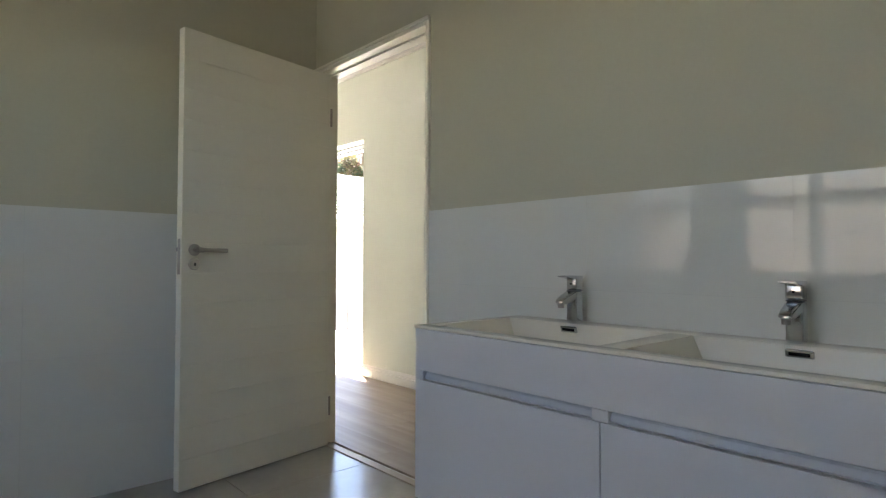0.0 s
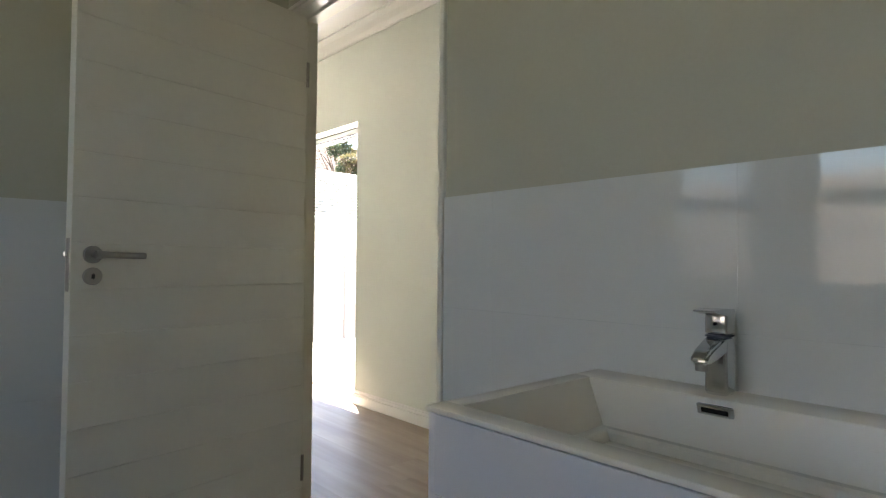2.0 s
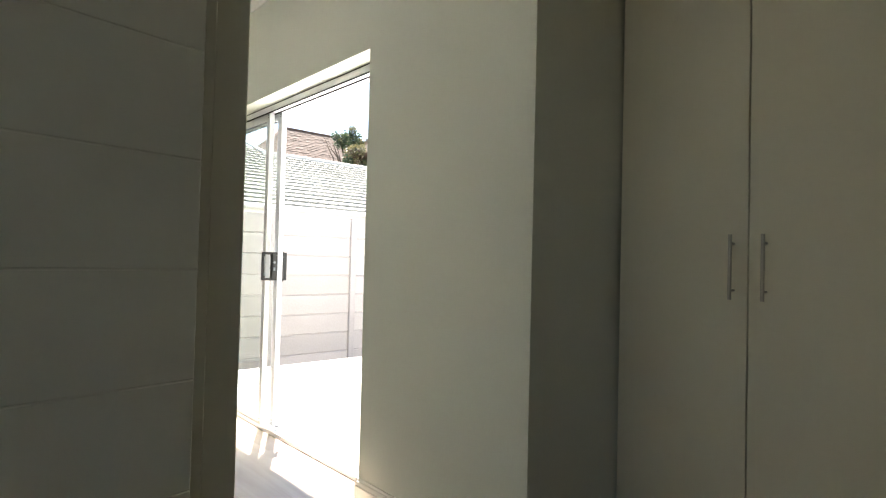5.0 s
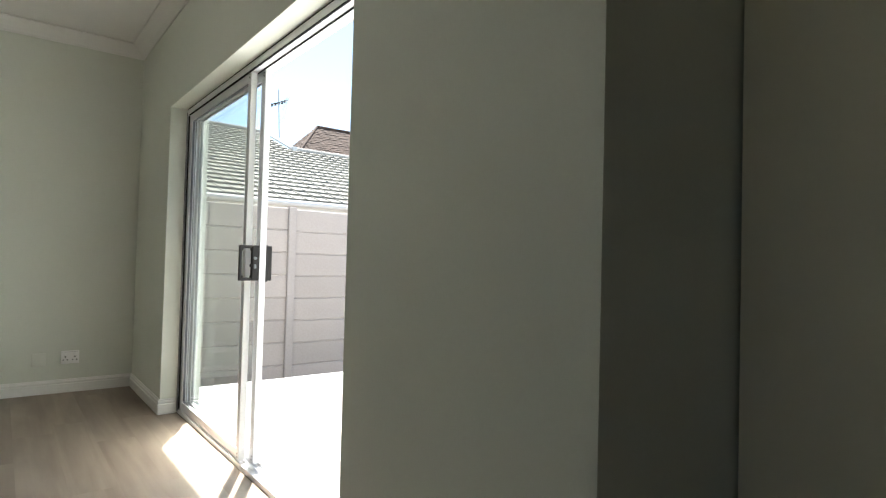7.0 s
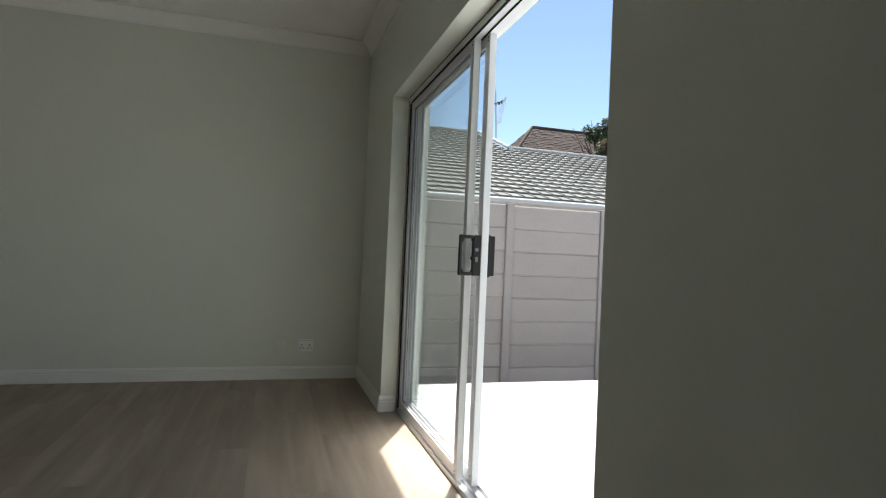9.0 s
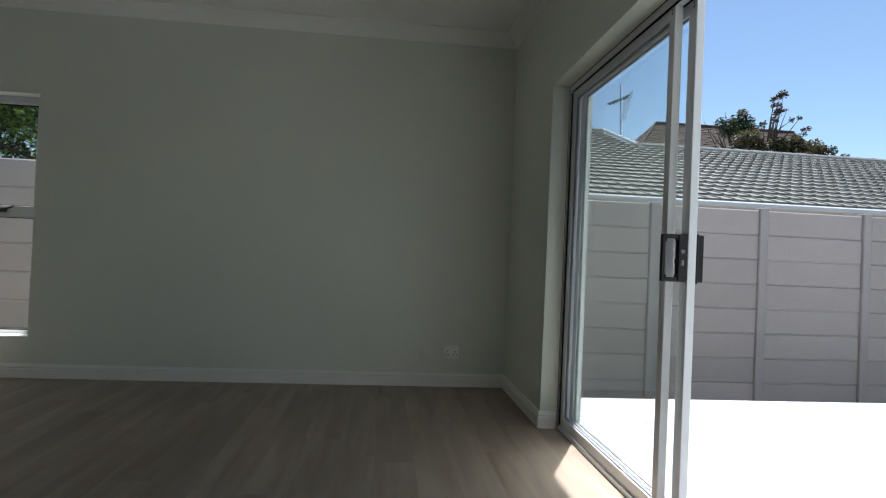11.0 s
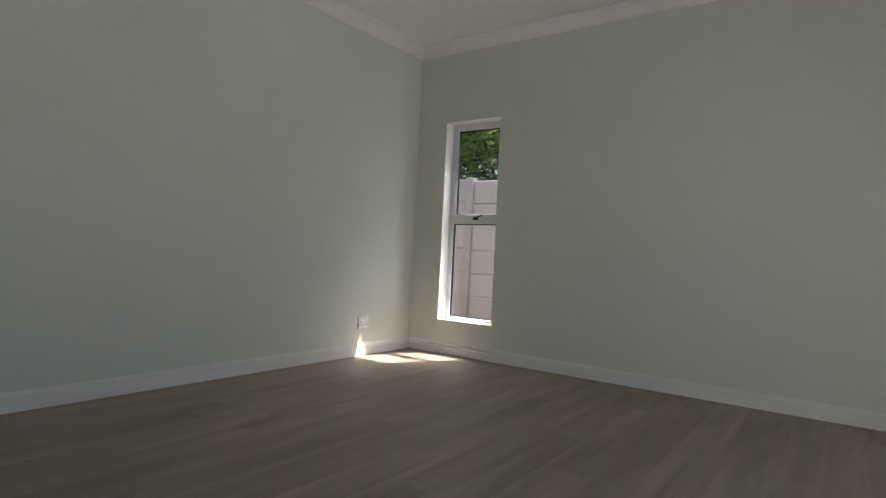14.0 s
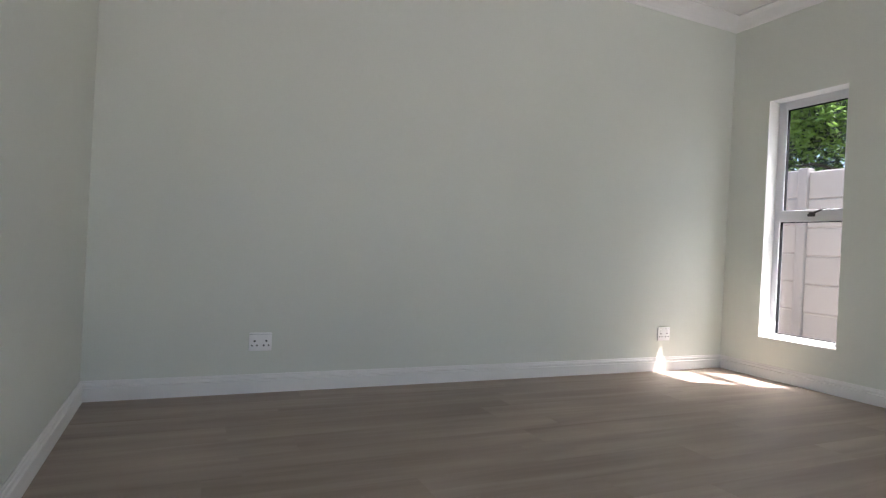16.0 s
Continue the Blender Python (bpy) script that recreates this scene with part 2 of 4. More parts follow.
GROUND = -0.8325
PATIO = -0.12                        # raised courtyard slab

bm = box(0, TH, SL1, NY, 0, 2.9)
add_box(bm, 0, TH, CY, SL0, 0, 2.9)
add_box(bm, 0, TH, SL0, SL1, SLZ, 2.9)
add_box(bm, TH, 1.2, CY, CY + 0.2, 0, 2.9)
structure("wall_east", bm, M["wall"], "sage painted plaster wall with a sliding door opening", "wall")
bm = box(WX - TH, WN0, NY, NY + TN, 0, 2.9)
add_box(bm, WN1, TH, NY, NY + TN, 0, 2.9)
add_box(bm, WN0, WN1, NY, NY + TN, 0, WZ0)
add_box(bm, WN0, WN1, NY, NY + TN, WZ1, 2.9)
structure("wall_north", bm, M["wall"], "sage painted plaster wall with a narrow window", "wall")
# bathroom window openings in the west wall; the wide one is lengthened southward, unseen, to let in more light
BW = ((-4.68, -4.08), (-6.80, -5.00))
BWZ0, BWZ1 = 0.90, 2.1
bm = box(WX - TH, WX, SY - 0.01, NY, 0, 2.9)
ys = [BS, BW[1][0], BW[1][1], BW[0][0], BW[0][1], SY - 0.01]
for i in range(5):
    if i % 2 == 0:
        add_box(bm, WX - TH, WX, ys[i], ys[i + 1], 0, 2.9)
    else:
        add_box(bm, WX - TH, WX, ys[i], ys[i + 1], 0, BWZ0)
        add_box(bm, WX - TH, WX, ys[i], ys[i + 1], BWZ1, 2.9)
structure("wall_west", bm, M["wall"], "sage painted plaster outer wall", "wall")
structure("wall_south", box(WX, VX1, BY, SY, 0, 2.9), M["wall"], "sage painted plaster wall of the bedroom", "wall")
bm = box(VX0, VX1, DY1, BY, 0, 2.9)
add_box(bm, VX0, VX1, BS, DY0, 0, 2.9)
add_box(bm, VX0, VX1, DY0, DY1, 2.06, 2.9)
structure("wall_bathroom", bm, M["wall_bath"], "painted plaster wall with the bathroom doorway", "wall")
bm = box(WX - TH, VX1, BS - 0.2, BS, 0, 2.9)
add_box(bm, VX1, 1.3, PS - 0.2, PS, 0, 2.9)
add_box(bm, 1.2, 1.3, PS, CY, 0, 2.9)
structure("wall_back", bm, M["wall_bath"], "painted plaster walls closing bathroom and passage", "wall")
bm = box(WX - 0.1, 0.1, BS - 0.1, NY + 0.1, CEIL, CEIL + 0.1)
add_box(bm, 0.1, 1.25, PS - 0.1, CY + 0.1, CEIL, CEIL + 0.1)
structure("ceiling", bm, M["ceiling"], "white painted flat ceiling", "ceiling")
bm = box(WX - 0.28, TH + 0.005, BS - 0.2, NY + TN + 0.005, 2.9, 3.1)
add_box(bm, TH + 0.005, 1.32, PS - 0.2, CY + 0.21, 2.9, 3.1)
# unseen eave strip, its reach set to cut the sliding door's sun patch
add_box(bm, TH + 0.006, 0.545, CY + 0.211, NY + TN + 0.005, 2.9, 3.1)
structure("roof_slab", bm, M["plaster_out"], "plain roof slab above the rooms, with an unseen east eave trimming the sun", "roof")

# floors
structure("floor", add_box(box(WX - 0.1, 0.10, CY, NY + 0.05, -0.3, -0.012), WX - 0.1, 1.25, PS - 0.1, CY, -0.3, -0.012), M["grout"], "slab under the laminate planks", "floor")
structure("floor_bathroom", box(WX - 0.1, VX0 + 0.06, BS - 0.1, BY + 0.05, -0.28, -0.010), M["grout"], "grouted bathroom floor bed", "floor")
# unseen slab added west of the bathroom as a sunlit reflector
structure("paving_side", box(-6.2, WX - TH - 0.002, -11, 3.0, GROUND - 0.1, -0.42), M["warm_bounce"], "unseen warm pale slab added to bounce sun into the bathroom", "pavement")
structure("ground", box(-300, 300, -300, 300, GROUND - 0.4, GROUND - 0.02), M["soil"], "bare ground around the house", "ground")
structure("paving", box(TH + 0.004, 14, -9, 1.27, GROUND - 0.1, PATIO, 0.01), M["paving"], "pale sunlit courtyard paving", "pavement")

# ------------------------------------------------------------------ baseboards and cornices
BASE = [(0, 0), (0.016, 0), (0.016, 0.066), (0.010, 0.070), (0.010, 0.074), (0.014, 0.078), (0.012, 0.088), (0.007, 0.092), (0.007, 0.097), (0.004, 0.102), (0, 0.102)]
COVE = [(0, 0), (0.006, 0), (0.010, 0.014), (0.026, 0.038), (0.054, 0.066), (0.080, 0.082), (0.096, 0.088), (0.096, 0.098), (0, 0.098)]


def moulding(name, profile, axis, wall, side, start, stop, z, mat, label, category):
    """A moulding along the wall face; side is the way it stands off the wall."""
    pts = [(wall + side * u, z + v) for u, v in profile]
    return structure(name, prism(pts, axis, start, stop), mat, label, category)


BL, CL = "white painted skirting board with a grooved top edge", "white coved plaster cornice under the ceiling"
for axis, wall, side, a, c in (("y", WX, 1, SY, NY), ("x", NY, -1, WX + 0.001, -0.001), ("y", 0, -1, 0.0, NY - 0.0), ("x", SL1, -1, -0.012, 0.095),
                               ("y", 0, -1, CY, SL0), ("x", SL0, 1, -0.012, 0.095), ("x", SY, 1, WX + 0.001, VX1 + 0.016), ("y", VX1, 1, DY1 + 0.013, SY),
                               ("y", VX1, 1, PS, DY0 - 0.05), ("x", CY, -1, -0.016, CX - 0.01)):
    moulding("baseboard", BASE, axis, wall, side, a, c, 0, M["white"], BL, "baseboard")
for axis, wall, side, a, c in (("y", WX, 1, SY, NY), ("x", NY, -1, WX + 0.001, -0.001), ("y", 0, -1, CY, NY), ("x", SY, 1, WX + 0.001, VX1), ("y", VX1, 1, PS, SY)):
    moulding("cornice", COVE, axis, wall, side, a, c, CORN, M["ceiling"], CL, "cornice")

# ------------------------------------------------------------------ sliding door
FX0, FX1 = 0.108, 0.212
slider = thing("sliding_door", 0.16, -1.3, 0, "white aluminium sliding glass door, one panel slid open", "sliding door")
slider.matrix_world = Matrix.Identity(4)


part("head_track", box(FX0, FX1, SL0, SL1, SLZ - 0.042, SLZ, 0.002), M["alu"], slider)
bm = box(FX0, FX1, SL0, SL1, -0.011, 0.006, 0.002)
for x in (0.112, 0.157, 0.204):
    add_box(bm, x - 0.003, x + 0.003, SL0, SL1, 0.005, 0.026, 0.001)
part("sill_track", bm, M["alu"], slider, "silver sill with two running rails")
for y0, y1 in ((SL1 - 0.034, SL1), (SL0, SL0 + 0.034)):
    bm = box(FX0, FX1, y0, y1, 0.0, SLZ - 0.04, 0.002)
    part("jamb", bm, M["alu"], slider)
bm = box(FX0 + 0.001, FX0 + 0.012, SL1 - 0.0375, SL1 - 0.033, 0.03, SLZ - 0.05)
add_box(bm, FX0 + 0.046, FX0 + 0.058, SL1 - 0.040, SL1 - 0.033, 0.03, SLZ - 0.05)
add_box(bm, FX0 - 0.002, FX0 + 0.002, SL1 - 0.006, SL1 - 0.002, 0.01, SLZ - 0.02)
add_box(bm, FX0 - 0.0015, FX0 + 0.001, SL1 - 0.030, SL1 - 0.024, 0.01, SLZ - 0.05)
add_box(bm, 0.1535, 0.1645, SL1 - 0.042, SL1 - 0.033, 0.03, SLZ - 0.05)
part("jamb_seal", bm, M["rubber"], slider, "dark rubber seal strip")
bm = box(FX0 + 0.001, FX0 + 0.011, SL0 + 0.04, SL1 - 0.04, SLZ - 0.0455, SLZ - 0.0415)
add_box(bm, FX0 + 0.046, FX0 + 0.051, SL0 + 0.04, SL1 - 0.04, SLZ - 0.048, SLZ - 0.0415)
add_box(bm, FX0 - 0.002, FX0 + 0.002, SL0 + 0.012, SL1 - 0.012, SLZ - 0.006, SLZ - 0.002)
part("head_seal", bm, M["rubber"], slider)
# black strips put the shade of the rail channels into the colour
bm = box(0.119, 0.128, SL0 + 0.03, SL1 - 0.03, 0.0055, 0.0085)
add_box(bm, 0.163, 0.172, SL0 + 0.03, SL1 - 0.03, 0.0055, 0.0085)
add_box(bm, FX0 - 0.003, FX0 - 0.0005, SL0, SL1, -0.011, 0.001)
part("sill_brush", bm, M["rubber"], slider, "black strips painting in the dark channels along the rails")


def glazed_panel(x0, x1, y0, y1, z0, z1, name, stile=0.045):
    """One leaf of the door: two stiles, two rails, and a pane held in a seal."""
    xm = (x0 + x1) / 2
    frame_ob = part(name, box(x0, x1, y0, y0 + stile, z0, z1, 0.003, 2), M["alu"], slider)
    part("stile", box(x0, x1, y1 - stile, y1, z0, z1, 0.003, 2), M["alu"], frame_ob)
    part("bottom_rail", box(x0 + 0.002, x1 - 0.002, y0 + stile, y1 - stile, z0, z0 + 0.06, 0.002), M["alu"], frame_ob)
    part("top_rail", box(x0 + 0.002, x1 - 0.002, y0 + stile, y1 - stile, z1 - 0.05, z1, 0.002), M["alu"], frame_ob)
    bm = bmesh.new()
    for a, c, d, e in ((y0 + stile, y0 + stile + 0.006, z0 + 0.06, z1 - 0.05), (y1 - stile - 0.006, y1 - stile, z0 + 0.06, z1 - 0.05),
                       (y0 + stile, y1 - stile, z0 + 0.06, z0 + 0.066), (y0 + stile, y1 - stile, z1 - 0.056, z1 - 0.05)):
        add_box(bm, xm - 0.008, xm + 0.008, a, c, d, e)
    part("glazing_seal", bm, M["alu_dark"], frame_ob)
    pane = part("pane", box(xm - 0.003, xm + 0.003, y0 + stile, y1 - stile, z0 + 0.06, z1 - 0.05), M["glass"], frame_ob, "clear glass pane")
    pane.visible_shadow = False
    bm = bmesh.new()
    for z in (z0 + 0.018, z0 + 0.036, z1 - 0.014, z1 - 0.03):
        add_tube(bm, (x0 - 0.0012, y0 + 0.022, z), (x0 + 0.002, y0 + 0.022, z), 0.0045, sides=8)
    part("screw", bm, M["hole"], frame_ob)
    return frame_ob


glazed_panel(0.118, 0.152, -1.258, -0.036, 0.022, SLZ - 0.040, "fixed_panel")
leaf = glazed_panel(0.166, 0.200, -1.335, -0.062, 0.022, SLZ - 0.040, "sliding_panel", 0.058)
# pull handle with a long finger slot, and its twin outside
YH, HZ0, HZ1 = -1.318, 0.960, 1.142
bm = bmesh.new()
add_box(bm, 0.130, 0.166, YH - 0.014, YH + 0.014, HZ0, HZ1, 0.003)
add_box(bm, 0.066, 0.080, YH - 0.009, YH + 0.009, HZ0, HZ1, 0.003)
for z0, z1 in ((HZ1 - 0.016, HZ1), (HZ0, HZ0 + 0.016)):
    add_box(bm, 0.076, 0.134, YH - 0.009, YH + 0.009, z0, z1, 0.003)
for z0, z1 in ((HZ1 - 0.028, HZ1 - 0.013), (HZ0 + 0.013, HZ0 + 0.028)):
    add_box(bm, 0.078, 0.087, YH - 0.008, YH + 0.008, z0, z1, 0.003)
    add_box(bm, 0.124, 0.132, YH - 0.008, YH + 0.008, z0, z1, 0.003)
add_box(bm, 0.122, 0.132, YH - 0.006, YH + 0.006, 1.030, 1.046, 0.003)
handle = part("pull_handle", bm, M["black"], leaf, "black slotted pull handle with a lock")
bm = tube((0.145, YH - 0.020, 1.076), (0.145, YH - 0.010, 1.076), 0.008)
add_box(bm, 0.139, 0.151, YH - 0.019, YH - 0.010, 1.022, 1.044, 0.002)
part("lock_cylinder", bm, M["alu_dark"], handle)
bm = box(0.200, 0.212, YH - 0.015, YH + 0.015, HZ0 - 0.006, HZ1 + 0.004, 0.003)
add_box(bm, 0.212, 0.236, YH - 0.007, YH + 0.007, HZ0, HZ1, 0.003)
part("outside_handle", bm, M["black"], leaf)
part("keeper", box(FX0 + 0.03, FX0 + 0.05, SL1 - 0.038, SL1 - 0.033, 1.02, 1.06, 0.001), M["steel"], slider)

# ------------------------------------------------------------------ windows
def casement(name, axis, wall, a0, a1, z0, z1, bars, posts, label, with_stay, glazing="glass"):
    """A white aluminium window whose outer plane stands at wall; bars are transom heights, posts are mullion places."""
    root = tagged(new(name), label, "window", kind="structure")
    d0, d1 = wall, wall + 0.05

    def lay(u0, u1, w0, w1, v0, v1, bevel=0.002):
        return box(u0, u1, w0, w1, v0, v1, bevel) if axis == "x" else box(w0, w1, u0, u1, v0, v1, bevel)

    fr = 0.045
    part("window_frame", lay(a0, a0 + fr, d0, d1, z0, z1), M["alu"], root)
    part("window_frame", lay(a1 - fr, a1, d0, d1, z0, z1), M["alu"], root)
    part("window_frame", lay(a0 + fr, a1 - fr, d0, d1, z1 - fr, z1), M["alu"], root)
    part("window_frame", lay(a0 + fr, a1 - fr, d0, d1, z0, z0 + fr * 0.7), M["alu"], root)
    cols = [a0 + fr, *[p for p in posts], a1 - fr]
    for p in posts:
        part("mullion", lay(p - 0.03, p + 0.03, d0, d1, z0 + fr * 0.7, z1 - fr), M["alu"], root)
    for b in bars:
        for i in range(len(cols) - 1):
            lo = cols[i] + (0.03 if i else 0)
            hi = cols[i + 1] - (0.03 if i + 1 < len(cols) - 1 else 0)
            part("transom", lay(lo, hi, d0 - 0.004, d1, b - 0.042, b + 0.042), M["alu"], root)
    rows = [z0 + fr * 0.7, *bars, z1 - fr]
    for i in range(len(cols) - 1):
        lo = cols[i] + (0.03 if i else 0)
        hi = cols[i + 1] - (0.03 if i + 1 < len(cols) - 1 else 0)
        for j in range(len(rows) - 1):
            v0 = rows[j] + (0.042 if j else 0)
            v1 = rows[j + 1] - (0.042 if j + 1 < len(rows) - 1 else 0)
            pane = part("pane", lay(lo, hi, d0 + 0.022, d0 + 0.028, v0, v1, 0), M[glazing], root, "clear glass pane" if glazing == "glass" else "obscure glass pane")
            pane.visible_shadow = False
            bm = bmesh.new()
            for u0, u1, w0, w1 in ((lo, lo + 0.007, v0, v1), (hi - 0.007, hi, v0, v1), (lo, hi, v0, v0 + 0.006), (lo, hi, v1 - 0.007, v1)):
                if axis == "x":
                    add_box(bm, u0, u1, d0 + 0.012, d0 + 0.036, w0, w1)
                else:
                    add_box(bm, d0 + 0.012, d0 + 0.036, u0, u1, w0, w1)
            part("glazing_seal", bm, M["rubber"], root)
    if with_stay:
        v0, v1, lo, hi = bars[0] + 0.042, z1 - fr, cols[0], cols[-1]
        sash = part("sash", lay(lo, lo + 0.026, d0 - 0.006, d0 + 0.020, v0, v1), M["alu"], root, "white frame of the top-hung sash")
        part("sash_bar", lay(hi - 0.026, hi, d0 - 0.006, d0 + 0.020, v0, v1), M["alu"], sash)
        part("sash_bar", lay(lo + 0.026, hi - 0.026, d0 - 0.006, d0 + 0.020, v1 - 0.022, v1), M["alu"], sash)
        bm = bmesh.new()
        add_box(bm, lo + 0.026, lo + 0.032, d0 + 0.002, d0 + 0.021, v0, v1 - 0.022)
        add_box(bm, lo + 0.032, hi - 0.026, d0 + 0.002, d0 + 0.021, v1 - 0.029, v1 - 0.022)
        part("sash_seal", bm, M["rubber"], sash)
        u, b = (a0 + a1) / 2 + 0.02, bars[0] + 0.012
        bm = box(u - 0.03, u + 0.012, d0 - 0.022, d0 - 0.003, b - 0.02, b + 0.012, 0.004)
        add_tube(bm, (u - 0.028, d0 - 0.03, b - 0.012), (u + 0.075, d0 - 0.034, b + 0.026), 0.008, 0.007, 10)
        add_tube(bm, (u - 0.02, d0 - 0.032, b - 0.012), (u - 0.02, d0 - 0.002, b - 0.006), 0.010, sides=10)
        part("window_handle", bm, M["black"], root, "black fastener on the middle rail")
    return root


casement("window_1", "x", NY + 0.115, WN0, WN1, WZ0, WZ1, (1.215,), (), "tall narrow white aluminium window with a top-hung sash", True)
# the light south of y -6.18 is unseen, added to brighten the bathroom
casement("window_2", "y", WX - 0.16, BW[1][0], BW[1][1], BWZ0, BWZ1, (1.49,), (-6.18, -5.56), "white aluminium bathroom window, its unseen south light added to brighten the room", False)
casement("window_3", "y", WX - 0.16, BW[0][0], BW[0][1], BWZ0, BWZ1, (1.49,), (), "narrow white aluminium bathroom window with obscure glass", False, "glass_obscure")
bm = box(WN0, WN0 + 0.003, NY + 0.001, NY + 0.114, WZ0 + 0.007, WZ1)
add_box(bm, WN1 - 0.003, WN1, NY + 0.001, NY + 0.114, WZ0 + 0.007, WZ1)
add_box(bm, WN0 + 0.003, WN1 - 0.003, NY + 0.001, NY + 0.114, WZ1 - 0.003, WZ1)
structure("window_lining", bm, M["white"], "white painted reveal of the narrow window", "reveal")
structure("sill", box(WN0, WN1, NY + 0.0, NY + 0.113, WZ0, WZ0 + 0.006, 0.001), M["white"], "white painted window sill", "sill")

# ------------------------------------------------------------------ doorway, door leaf
frame_root = tagged(new("door_1"), "white painted door frame of the bathroom", "door frame", kind="structure")
for y0, y1 in ((DY0, DY0 + 0.02), (DY1 - 0.02, DY1)):
    part("door_jamb", box(VX0 - 0.014, VX1 + 0.012, y0, y1, 0, 2.06, 0.004, 2), M["door"], frame_root)
part("door_head", box(VX0 - 0.014, VX1 + 0.012, DY0 + 0.02, DY1 - 0.02, 2.040, 2.06, 0.004, 2), M["door"], frame_root)
for x0, x1, lo, hi in ((VX0 - 0.018, VX0 - 0.001, 0.002, 0.030), (VX1 + 0.001, VX1 + 0.013, 0.035, 0.012)):
    part("architrave", box(x0, x1, DY1 + 0.0005, DY1 + hi, 0, 2.078, 0.004, 2), M["door"], frame_root)
    if lo > 0.01:
        part("architrave", box(x0, x1, DY0 - lo, DY0 - 0.0005, 0, 2.078, 0.004, 2), M["door"], frame_root)
    part("architrave", box(x0, x1, DY0 - 0.0004, DY1 + 0.0004, 2.0605, 2.078, 0.004, 2), M["door"], frame_root)
part("door_stop", box(VX0 + 0.040, VX0 + 0.062, DY0 + 0.020, DY1 - 0.020, 2.030, 2.0398, 0.002), M["door"], frame_root)
part("door_stop", box(VX0 + 0.040, VX0 + 0.062, DY1 - 0.030, DY1 - 0.0203, 0, 2.0295, 0.002), M["door"], frame_root)
part("door_stop", box(VX0 + 0.040, VX0 + 0.062, DY0 + 0.0203, DY0 + 0.030, 0, 2.0295, 0.002), M["door"], frame_root)
structure("threshold", box(-1.258, -1.212, DY0 + 0.02, DY1 - 0.02, -0.006, 0.006, 0.003), M["copper"], "thin metal threshold strip under the door", "threshold")

door = thing("door", -1.250, -4.064, 0, "open white painted hollow-core door with faint horizontal grooves", "door", turn=180 + 9.2)
# along the leaf: +x; its room face looks to +y here
LW, LH = 0.828, 2.036
part("door_core", box(0, LW, -0.0426, -0.0014, 0.008, LH, 0.001), M["door"], door)
bm = box(-0.001, LW + 0.001, -0.0385, -0.0055, 0.009, 0.0095)
part("edge_band", bm, M["door"], door)
zs = [0.008 + (LH - 0.008) * i / 15 for i in range(16)]
for i in range(15):
    part("panel_slat", box(0.0, LW, -0.0042, 0.0, zs[i] + (0.0007 if i else 0), zs[i + 1] - (0.0007 if i < 14 else 0), 0.0010), M["door"], door)
    part("panel_slat", box(0.0, LW, -0.0440, -0.0398, zs[i] + (0.0007 if i else 0), zs[i + 1] - (0.0007 if i < 14 else 0), 0.0010), M["door"], door)


def lever(side, y):
    """Rose, lever and keyhole rose; side is the way they stand off the leaf."""
    bm = tube((0.772, y, 1.056), (0.772, y + side * 0.008, 1.056), 0.026, sides=32)
    add_tube(bm, (0.772, y + side * 0.008, 1.056), (0.772, y + side * 0.010, 1.056), 0.026, 0.024, 32)
    add_tube(bm, (0.772, y + side * 0.009, 1.056), (0.772, y + side * 0.050, 1.056), 0.0095, sides=20)
    add_tube(bm, (0.782, y + side * 0.050, 1.056), (0.742, y + side * 0.052, 1.055), 0.0125, 0.0095, 20)
    add_tube(bm, (0.744, y + side * 0.052, 1.055), (0.642, y + side * 0.050, 1.054), 0.0095, sides=20)
    h = part("lever_handle", bm, M["steel"], door, "brushed steel lever on a round rose", True)
    bm = tube((0.772, y, 0.992), (0.772, y + side * 0.008, 0.992), 0.026, sides=32)
    add_tube(bm, (0.772, y + side * 0.008, 0.992), (0.772, y + side * 0.010, 0.992), 0.026, 0.024, 32)
    k = part("key_rose", bm, M["steel"], door, "round steel keyhole rose", True)
    bm = box(0.7675, 0.7765, min(y + side * 0.0085, y + side * 0.0112), max(y + side * 0.0085, y + side * 0.0112), 0.9815, 1.0025)
    bmesh.ops.bevel(bm, geom=[e for e in bm.edges if abs(e.verts[0].co.y - e.verts[1].co.y) > 0.001], offset=0.004, segments=4, affect="EDGES")
    part("keyhole", bm, M["hole"], k)


lever(1, 0.0)
lever(-1, -0.044)
plate = part("lock_faceplate", box(LW, LW + 0.0022, -0.033, -0.011, 0.948, 1.104, 0.0008), M["steel"], door)
bm = box(LW + 0.002, LW + 0.013, -0.028, -0.016, 1.048, 1.066, 0.003)
part("latch", bm, M["chrome"], plate)
for z in (0.22, 1.80):
    bm = tube((-0.004, 0.004, z - 0.05), (-0.004, 0.004, z + 0.05), 0.006)
    part("hinge", bm, M["steel"], door)

# ------------------------------------------------------------------ vanity
VL, VR, VF = -5.447, -6.727, -1.788      # its two ends and its front
TX = VX0 - 0.010                         # face of the tiles
van = tagged(new("vanity_unit"), "wall-hung white double vanity unit with handle-less doors", "vanity")
VB = 0.295
part("body", box(VF + 0.020, TX - 0.001, VR + 0.001, VL - 0.001, VB, 0.690), M["vanity"], van)
for y0, y1 in ((VL - 0.016, VL), (VR, VR + 0.016)):
    part("side_panel", box(VF + 0.002, TX - 0.001, y0, y1, VB, 0.8032, 0.001), M["vanity"], van)
part("front_rail", box(VF, VF + 0.019, VR + 0.0165, VL - 0.0165, 0.6805, 0.8030, 0.0012), M["vanity"], van)
VM = -6.087
